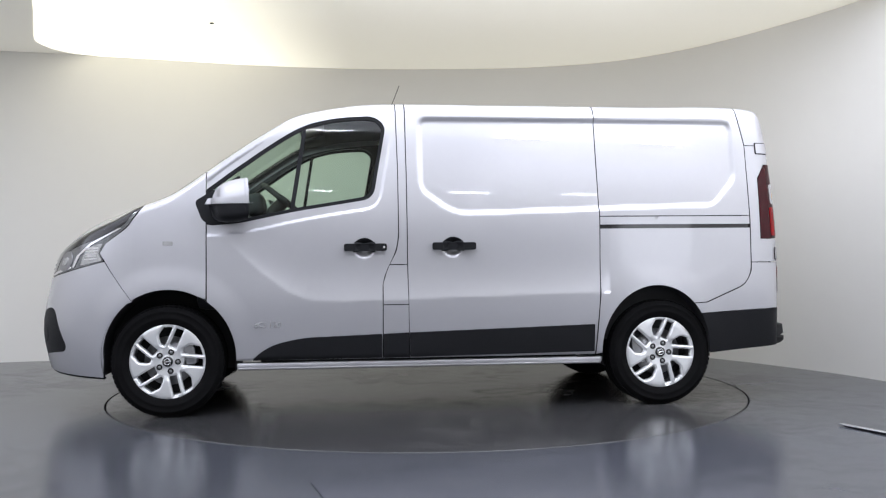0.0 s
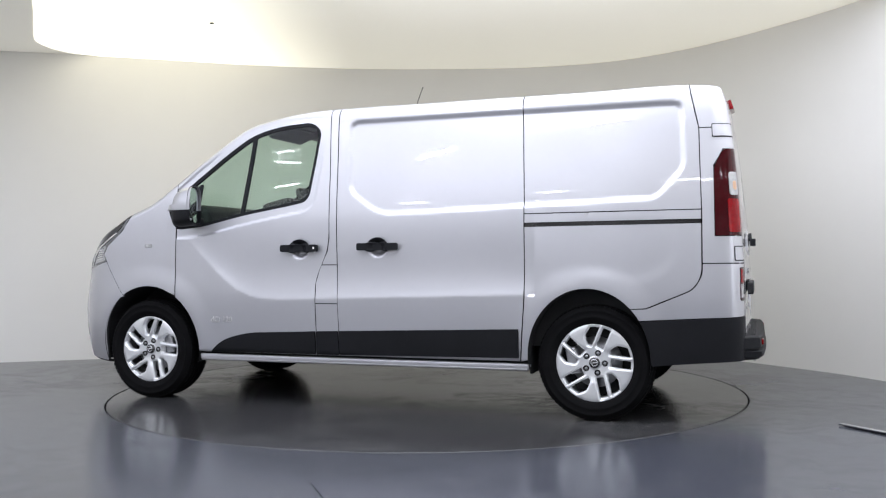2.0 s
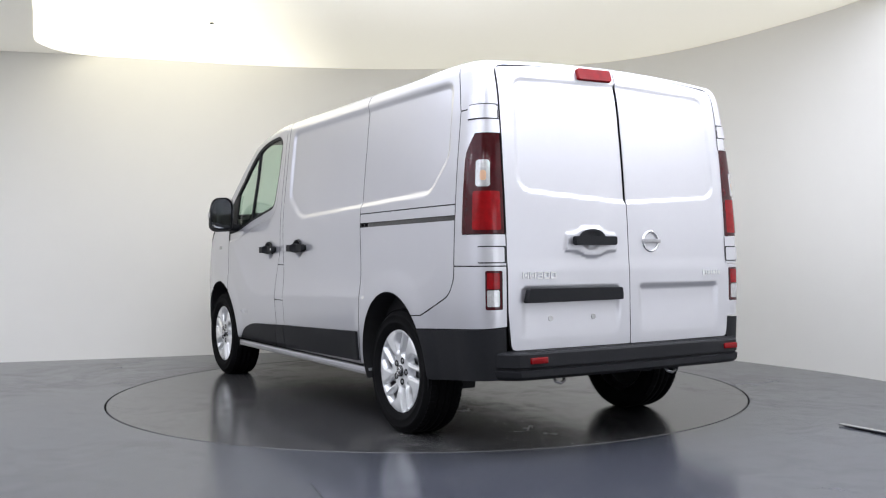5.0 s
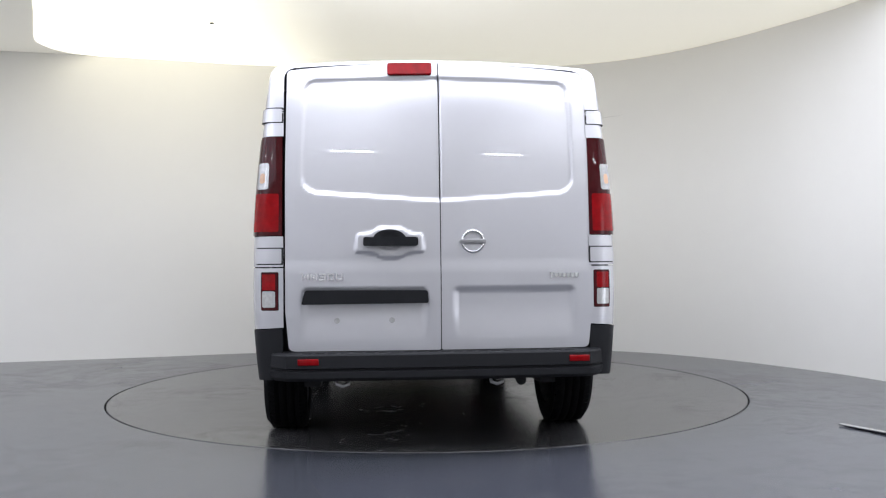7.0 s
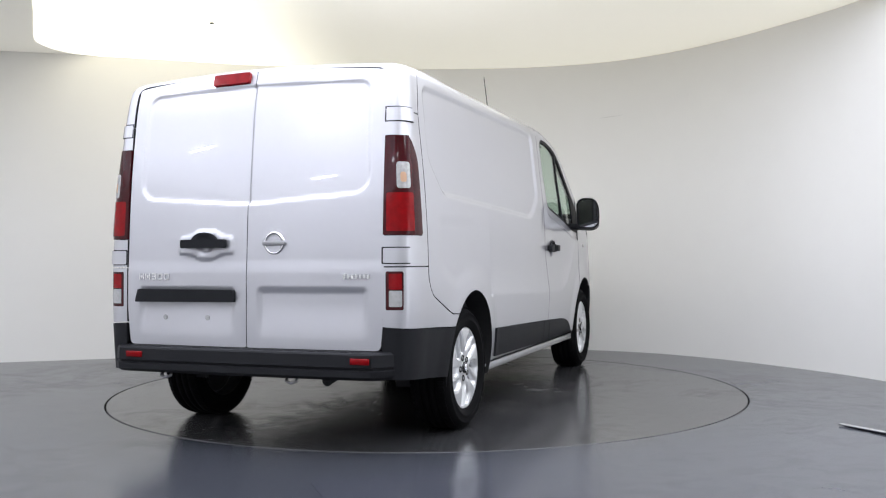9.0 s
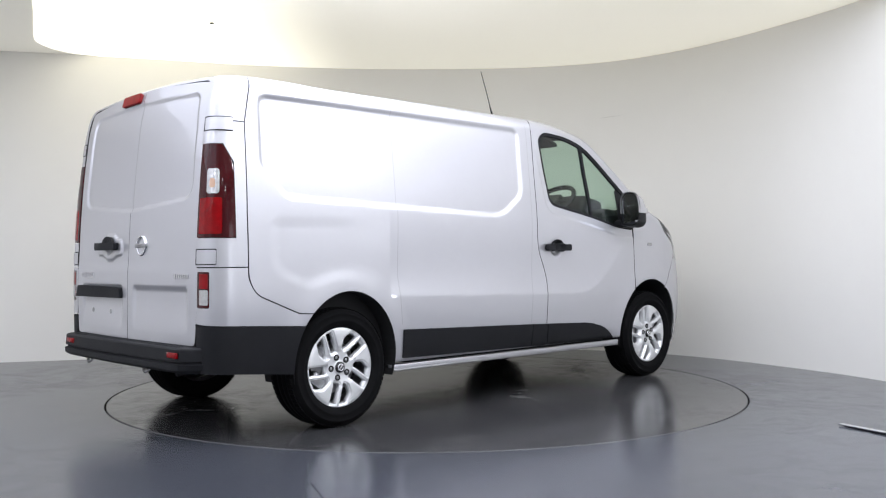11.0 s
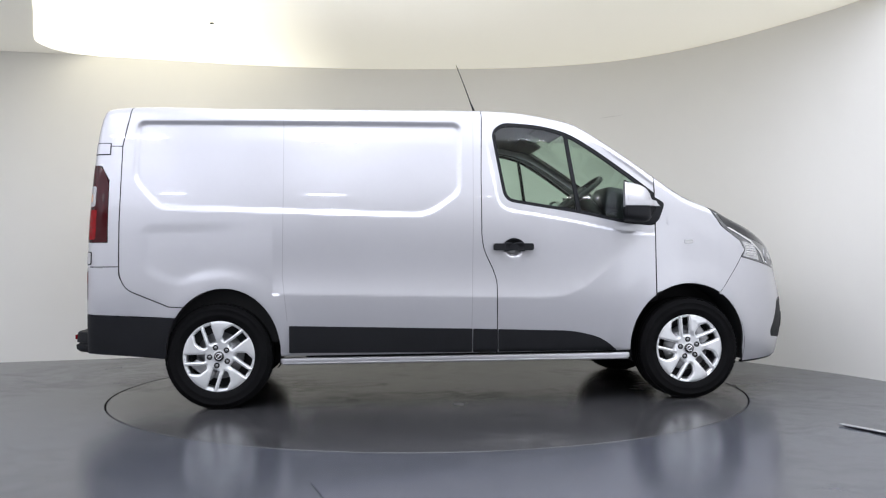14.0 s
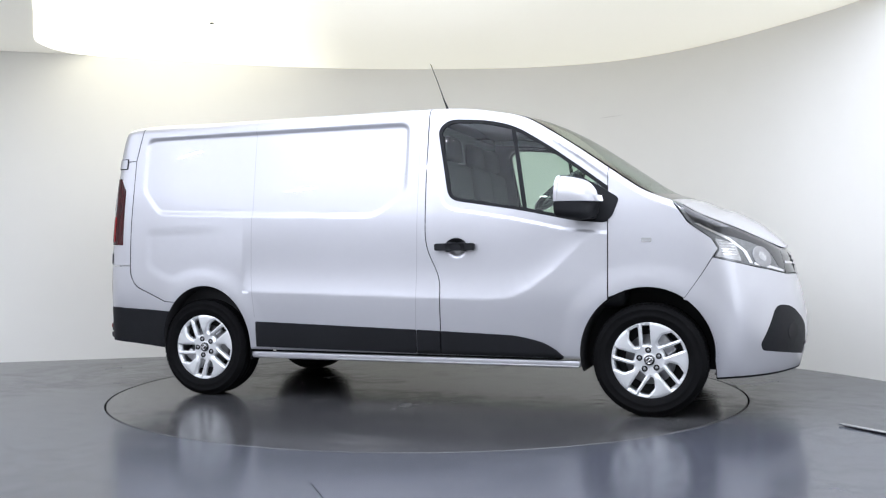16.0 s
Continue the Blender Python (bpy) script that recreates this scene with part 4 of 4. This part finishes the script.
BLOCKS = None
for left in (True, False):
    for x in (0.0, AXLE_R):
        m = pose(x + OFF.translation.x, (0.888 if left else -0.888) + OFF.translation.y, 0.339, 0, 0, 0 if left else 180) @ Matrix.Rotation(radians(11 if left else 53 if x < -1 else 38), 4, "Y")
        # the right-hand wheels face the other way
        wheel = part("wheel", BARREL.copy() if BARREL.users else BARREL, STEEL, van, "alloy wheel with paired spokes and black tyre", m)
        part("tyre", TYRE, RUBBER, wheel, "black road tyre")
        part("rim", RIM, ALLOY, wheel, "bright silver alloy rim with slotted spokes")
        if BLOCKS is None:
            b = tagged(part("tread", blocks_ring(), RUBBER, wheel), kind="stuff")
            BLOCKS = b.data
        else:
            tagged(part("tread", BLOCKS, RUBBER, wheel), kind="stuff")
        part("brake_disc", BRAKE, STEEL, wheel)
        part("brake_caliper", box(0.07, 0.08, 0.16, pose(0.13 if x < -1 else -0.13, -0.075, 0.03), 0.015), STEEL, wheel)
        part("wheel_backing", lathe([(0.0, -0.12), (0.207, -0.12)], 32), DARK, wheel)
        part("centre_cap", HUB, GLOSS, wheel, "black centre cap with chrome ring")
        part("cap_ring", RING, CHROME, wheel)
        part("cap_bar", box(0.044, 0.003, 0.008, pose(0, 0.008, 0), 0.001), CHROME, wheel)
        for i in range(5):
            a = radians(121 + 72 * i)
            at = Matrix.Translation((0.060 * math.cos(a), 0, 0.060 * math.sin(a)))
            part("wheel_bolt", BOLT, STEEL, wheel, "", at)
            # dark ring on the face paints the shade of the bolt's recess
            part("bolt_recess_shade", SEAT_RING, DARK, wheel, "", at)

# wheel housings and underside
for left in (True, False):
    k = 1 if left else -1
    for A in (ARCH_R, ARCH_F):
        cx, a, b = A
        V, F = [], []
        arc = [(cx + (a - 0.002) * math.cos(radians(-20 + 220 * i / 40)), 0.36 + (b - 0.002) * math.sin(radians(-20 + 220 * i / 40))) for i in range(41)]
        for x, z in [(x, max(z, 0.262)) for x, z in arc]:
            y = plain(min(0.4, x), z)[1] + 0.010
            V += [(x, y * k, z), (x, 0.60 * k, z)]
        for i in range(40):
            F.append((i * 2, i * 2 + 1, i * 2 + 3, i * 2 + 2))
        F.append(tuple(i * 2 + 1 for i in range(41)))
        vpart("wheel_housing", mesh_from("housing", V, F, flat=True), DARK, "black wheel housing")
vpart("underside", boxes([(2.0, 1.70, 0.10, pose(-1.55, 0, 0.36), 0.02), (1.0, 1.15, 0.10, pose(-3.35, 0, 0.42), 0.02), (0.9, 1.1, 0.12, pose(0.1, 0, 0.33), 0.02),
                          (0.10, 1.5, 0.10, pose(AXLE_R, 0, 0.33), 0.03), (0.5, 0.4, 0.12, pose(-2.3, 0.35, 0.30), 0.03)]), DARK, "dark underside with axle")
# unseen dark boxes added inside the body so that its joints look dark
for sx, sy, sz, at in ((2.2, 1.62, 1.40, pose(-2.56, 0, 1.12)), (0.40, 1.40, 0.55, pose(-3.66, 0, 0.90)), (0.22, 1.30, 0.60, pose(-3.66, 0, 1.44)), (0.55, 1.1, 0.60, pose(0.30, 0, 0.62))):
    vpart("gap_backing", box(sx, sy, sz, at), DARK)
vpart("exhaust", tube([(-2.6, -0.35, 0.32), (-3.4, -0.40, 0.36), (-3.75, -0.42, 0.36), (-3.86, -0.42, 0.34)], 0.026, 10), DARK)
for y in (0.47, -0.28):
    vpart("tow_eye", tube([(-3.95, y - 0.03, 0.375), (-3.97, y - 0.028, 0.350), (-3.975, y, 0.340), (-3.97, y + 0.028, 0.350), (-3.95, y + 0.03, 0.375)], 0.008, 8), STEEL, "steel towing eye")

# ---- mirrors, handles, aerial ----
def mirror_shell(k, lo, hi, reach=0.205, grow=1.0):
    """The mirror's housing, open to the rear, cut to the heights lo..hi."""
    ring = rounded([(0.965, 1.195, 0.03), (0.955, 1.405, 0.05), (1.0, 1.447, 0.05), (1.12, 1.440, 0.05), (1.158, 1.36, 0.05), (1.155, 1.215, 0.05), (1.10, 1.188, 0.04)], n=5)
    cy, cz, n = 1.06, 1.315, len(ring)
    V, F = [], []
    rows = 12
    for j in range(rows + 1):
        t = j / rows
        sc = (1 - t ** 4.4) ** (1 / 2.5) if t < 1 else 0.02
        for y, z in ring:
            V.append((-0.490 - 0.24 * (y - 1.06) + reach * t - 0.05 * (z - 1.19) * t * 0.9, (cy - 0.03 * t + (y - cy) * sc * grow) * k, cz - 0.03 * t + (z - cz) * sc))
    for j in range(rows):
        for i in range(n):
            q = (i + 1) % n
            F.append((j * n + i, j * n + q, (j + 1) * n + q, (j + 1) * n + i))
    bm = bmesh.new()
    me = mesh_from("shell", V, F)
    bm.from_mesh(me)
    for z, up in ((lo, False), (hi, True)):
        bmesh.ops.bisect_plane(bm, geom=bm.verts[:] + bm.edges[:] + bm.faces[:], plane_co=(0, 0, z), plane_no=(0, 0, 1), clear_outer=up, clear_inner=not up)
    bmesh.ops.recalc_face_normals(bm, faces=bm.faces)
    return bm, ring


for left in (True, False):
    k = 1 if left else -1
    O = (0, k, 0)
    cap, ring = mirror_shell(k, 1.285, 1.6)
    mirror = vpart("door_mirror", cap, SILVER, "silver-capped door mirror with black foot")
    lip, _ = mirror_shell(k, 1.286, 1.322, 0.232, 1.015)
    part("mirror_lip", lip, SILVER, mirror)
    low, _ = mirror_shell(k, 1.0, 1.284)
    part("mirror_foot", low, BLACK, mirror, "black lower mirror housing")
    V = [(-0.484, y * k, z) for y, z in ring]
    part("mirror_back", sheet([(y, z) for y, z in ring], lambda y, z: (-0.470 - 0.24 * (y - 1.06), y * k, z), (-1, 0, 0), (), 0.03, 0.0), BLACK, mirror)
    gl = [(1.06 + (y - 1.06) * 0.86, 1.318 + (z - 1.318) * 0.90) for y, z in ring]
    part("mirror_glass", sheet(gl, lambda y, z: (-0.474 - 0.24 * (y - 1.06), y * k, z), (-1, 0, 0), (), 0.03, 0.004), MIRROR, mirror, "mirror glass")
    part("mirror_arm", boxes([(0.15, 0.12, 0.055, pose(-0.375, 0.945 * k, 1.212, 0, 0, 0), 0.02)]), BLACK, mirror)
    part("mirror_repeater", box(0.03, 0.012, 0.014, pose(-0.487, 1.12 * k, 1.222), 0.004), CLEAR, mirror)
    vpart("mirror_sail", sheet(rounded([(-0.44, 1.475, 0.02), (-0.165, 1.312, 0.03), (-0.22, 1.172, 0.05), (-0.40, 1.185, 0.02)]), on(left, 0.004), O, (), 0.02, 0.012), BLACK, "black plastic triangle behind the mirror")
    spots = [(-1.330, -1.067, -1.193, 1.026)] + ([(-1.886, -1.614, -1.745, 1.031)] if left else [])
    for x0, x1, xc, zc in spots:
        h = vpart("door_handle", sheet(rounded([(x0, zc - 0.024), (x0, zc + 0.022), (x1, zc + 0.022), (x1, zc - 0.024)], 0.014, 4), on(left, 0.040), O, (), 0.01, 0.028), BLACK, "black bar door handle")
        part("handle_cap", sheet([(xc + 0.066 * math.cos(math.pi * i / 14), zc + 0.010 + 0.046 * math.sin(math.pi * i / 14)) for i in range(15)], on(left, 0.016), O, (), 0.012, 0.012), BLACK, h)
        for xm in (x0 + 0.03, x1 - 0.03):
            part("handle_mount", box(0.045, 0.06, 0.035, pose(xm, (0.905) * k, zc), 0.008), BLACK, h)
    if left:
        vpart("door_lock", sheet([(-1.312 + 0.008 * math.cos(i * 0.6283), 1.026 + 0.008 * math.sin(i * 0.6283)) for i in range(10)], on(left, 0.0415), O, (), 0.01, 0.004), CHROME)

aerial = vpart("aerial", tube([(-1.385, -0.50, 1.955), (-1.40, -0.50, 2.0), (-1.425, -0.50, 2.06)], [0.012, 0.007, 0.004], 8), BLACK, "thin black roof aerial")
part("whip", tube([(-1.42, -0.50, 2.05), (-1.46, -0.50, 2.16), (-1.515, -0.50, 2.30)], [0.0038, 0.003, 0.0025], 6), BLACK, aerial)

# ---- badges ----
badge = vpart("badge", lathe([(0.046, 0.0), (0.046, 0.009), (0.052, 0.011), (0.058, 0.008), (0.060, 0.0)], 40), CHROME, "round chrome badge with a bar")
badge.matrix_basis = OFF @ pose(rear(-0.17, 1.037) + 0.002, -0.17, 1.037, 0, 0, 90)
part("badge_bar", box(0.130, 0.008, 0.022, pose(0, 0.010, 0), 0.003), STEEL, badge)


def lettering(name, bars, mat, label):
    """Raised letter shapes from flat bars: y, z, width, height, on the rear doors."""
    bm = bmesh.new()
    for y, z, w, h in bars:
        bmesh.ops.create_cube(bm, size=1, matrix=pose(rear(y, z) - 0.003, y, z) @ Matrix.Diagonal((0.006, w, h, 1)))
    return vpart(name, bm, mat, label)


bars = []
for i in range(5):
    y = 0.648 - 0.041 * i
    if i < 2:
        bars += [(y + 0.013, 0.868, 0.006, 0.032), (y - 0.013, 0.868, 0.006, 0.032), (y, 0.868, 0.010, 0.014)]
    else:
        bars += [(y, 0.882, 0.030, 0.006), (y, 0.854, 0.030, 0.006), (y - 0.013, 0.868, 0.006, 0.030)]
        bars += [(y + 0.013, 0.868, 0.006, 0.030)] if i > 2 else [(y, 0.868, 0.022, 0.005)]
lettering("model_badge", bars, CHROME, "row of five small chrome blocks")
lettering("dealer_badge", [(-0.563 - 0.021 * i, 0.868, 0.014, 0.020 if i else 0.028) for i in range(7)], ALU, "row of thin pale bars")


def words(body, size, mat, m, label, depth=0.002):
    cu = bpy.data.curves.new("lettering", "FONT")
    cu.body, cu.size, cu.extrude, cu.align_x, cu.align_y = body, size, depth, "CENTER", "CENTER"
    ob = bpy.data.objects.new("tmp", cu)
    scene.collection.objects.link(ob)
    me = bpy.data.meshes.new_from_object(ob.evaluated_get(bpy.context.evaluated_depsgraph_get()))
    bpy.data.objects.remove(ob)
    return part("engine_badge", me, mat, van, label, OFF @ m)


words("dCi 120", 0.052, CHROME, pose(-0.60, side(-0.60, 0.554)[1] + 0.003, 0.554, 90, 0, 180), "small chrome engine lettering on the door")

# ---- the cab, seen through the windows ----
vpart("bulkhead", boxes([(0.03, 1.66, 1.45, pose(-1.452, 0, 1.15), 0.005), (0.02, 0.5, 0.9, pose(-1.43, 0.4, 1.3), 0.01), (0.02, 0.5, 0.9, pose(-1.43, -0.4, 1.3), 0.01)]), BULK, "grey pressed steel bulkhead")
V, F = [], []
for i in range(13):
    u = -1.44 + 0.60 * i / 12
    for j in range(13):
        x, y, z = top(u, -0.97 + 1.94 * j / 12)
        V.append((x, y * 0.985, z - 0.035))
for i in range(12):
    for j in range(12):
        a = i * 13 + j
        F.append((a, a + 1, a + 14, a + 13))
vpart("headlining", mesh_from("lining", V, F), LINING, "grey cab headlining")
for left in (True, False):
    k = 1 if left else -1
    O = (0, -k, 0)
    card = [(-0.25, 0.75), (-0.25, 1.30)] + [(u, ze(u) - 0.06) for u in (-0.30, -0.45, -0.6, -0.76, -0.9, -1.1, -1.3, -1.44)] + [(-1.44, 0.45), (-0.45, 0.45)]
    vpart("door_card", sheet(card, on(left, -0.035), O, [WIN], 0.04, 0.0), TRIM, "dark door lining")
    vpart("sun_visor", box(0.17, 0.45, 0.025, pose(-0.86, 0.38 * k, 1.845, 0, 22, 0), 0.01), LINING)
dash = vpart("dashboard", boxes([(0.55, 1.56, 0.24, pose(-0.12, 0, 1.20, 0, 6, 0), 0.07), (0.30, 1.55, 0.52, pose(-0.30, 0, 0.90), 0.06), (0.26, 0.40, 0.16, pose(-0.36, -0.42, 1.35, 0, 12, 0), 0.04), (0.20, 0.36, 0.40, pose(-0.45, 0.02, 0.92, 0, 18, 0), 0.04)]), TRIM, "dark moulded dashboard")
wheel_m = pose(-0.63, -0.42, 1.40, 0, -38, 0)
ringpts = [wheel_m @ Vector((0.19 * math.cos(2 * math.pi * i / 32), 0.19 * math.sin(2 * math.pi * i / 32), 0)) for i in range(33)]
sw = vpart("steering_wheel", tube(ringpts, 0.019, 10), TRIM, "black steering wheel")
part("steering_hub", boxes([(0.13, 0.15, 0.05, wheel_m, 0.02), (0.03, 0.36, 0.02, wheel_m, 0.008), (0.19, 0.03, 0.02, wheel_m @ pose(-0.09, 0, 0), 0.008)]), TRIM, sw)
part("steering_column", tube([(-0.62, -0.42, 1.385), (-0.40, -0.42, 1.16)], 0.05, 10), TRIM, sw)
vpart("cab_floor", box(0.95, 1.6, 0.05, pose(-0.96, 0, 0.52)), TRIM)
for y, w in ((-0.42, 0.46), (0.10, 0.40), (0.52, 0.42)):
    seat = vpart("seat", boxes([(0.50, w, 0.16, pose(-1.10, y, 1.0, 0, -6, 0), 0.05), (0.40, w * 0.9, 0.42, pose(-1.12, y, 0.74), 0.03)]), CLOTH, "dark cloth cab seat")
    part("backrest", boxes([(0.13, w, 0.58, pose(-1.345, y, 1.32, 0, -7, 0), 0.05)]), CLOTH, seat)
    part("headrest", boxes([(0.09, 0.25, 0.17, pose(-1.39, y, 1.71, 0, -6, 0), 0.035), (0.015, 0.14, 0.10, pose(-1.385, y, 1.62), 0.004)]), CLOTH, seat)

# ---- floor and ceiling details ----
V = [(2.297, -1.664), (-0.507, -2.806), (-0.05, -4.2), (3.0, -4.6)]
bm = bmesh.new()
f = bm.faces.new([bm.verts.new((x, y, 0.004)) for x, y in V])
if f.normal.z < 0:
    f.normal_flip()
ret = bmesh.ops.extrude_face_region(bm, geom=[f])
bmesh.ops.translate(bm, vec=(0, 0, -0.0035), verts=[v for v in ret["geom"] if isinstance(v, bmesh.types.BMVert)])
bmesh.ops.recalc_face_normals(bm, faces=bm.faces)
tagged(part("floor_plate", bm, PLATE), "thin grey floor plate before the turntable", "floor", kind="structure")
a, b = Vector((2.297, -1.664, 0)), Vector((2.78, -2.62, 0))
ang = math.degrees(math.atan2(b.y - a.y, b.x - a.x))
ramp = tagged(part("ramp_edge", box((b - a).length, 0.035, 0.008, pose((a.x + b.x) / 2, (a.y + b.y) / 2, 0.0135, 0, 0, ang), 0.003), ALU), "bright aluminium edge strip on the floor", "strip")
part("strip_base", box((b - a).length - 0.04, 0.02, 0.0095, pose((a.x + b.x) / 2 + 0.01, (a.y + b.y) / 2, 0.0050, 0, 0, ang), 0.002), BLACK, ramp)
for pts in ([(-1.80, 0.93), (-1.24, 1.126), (-0.58, 1.45), (0.135, 1.767)], [(-0.12, 0.31), (1.12, 0.58), (2.09, 0.76), (3.1, 0.80)], [(0.3, 1.80), (1.33, 1.946), (2.385, 2.033)], [(-2.07, 2.206), (-1.625, 2.469)]):
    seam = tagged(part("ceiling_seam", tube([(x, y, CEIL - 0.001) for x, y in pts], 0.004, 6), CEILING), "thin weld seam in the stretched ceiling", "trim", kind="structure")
tagged(part("wall_scratch", tube([(1.76, 2.515, 2.37), (1.84, 2.475, 2.376), (1.98, 2.39, 2.385)], [0.001, 0.0028, 0.001], 6), SCUFF), "thin grey scratch on the wall", "scratch", kind="structure")
eye_ = tagged(part("ceiling_eyelet", lathe([(0.0, 0.0), (0.018, 0.0), (0.022, 0.012), (0.022, 0.02)], 14), BLACK), "small dark eyelet in the ceiling", "eyelet")
eye_.matrix_basis = pose(-1.80, 0.93, CEIL - 0.012, 90, 0, 0)


# ---- motion ----
def turn(t):
    return 185.809 - 12.8936 * t - 1.390 * math.sin(math.pi * t / 16)


def motions():
    rows = [(0.5 * i, pose(0, 0, 0, 0, 0, turn(0.5 * i))) for i in range(33)]
    walk(van, rows)
    walk(turntable, rows)


motions()
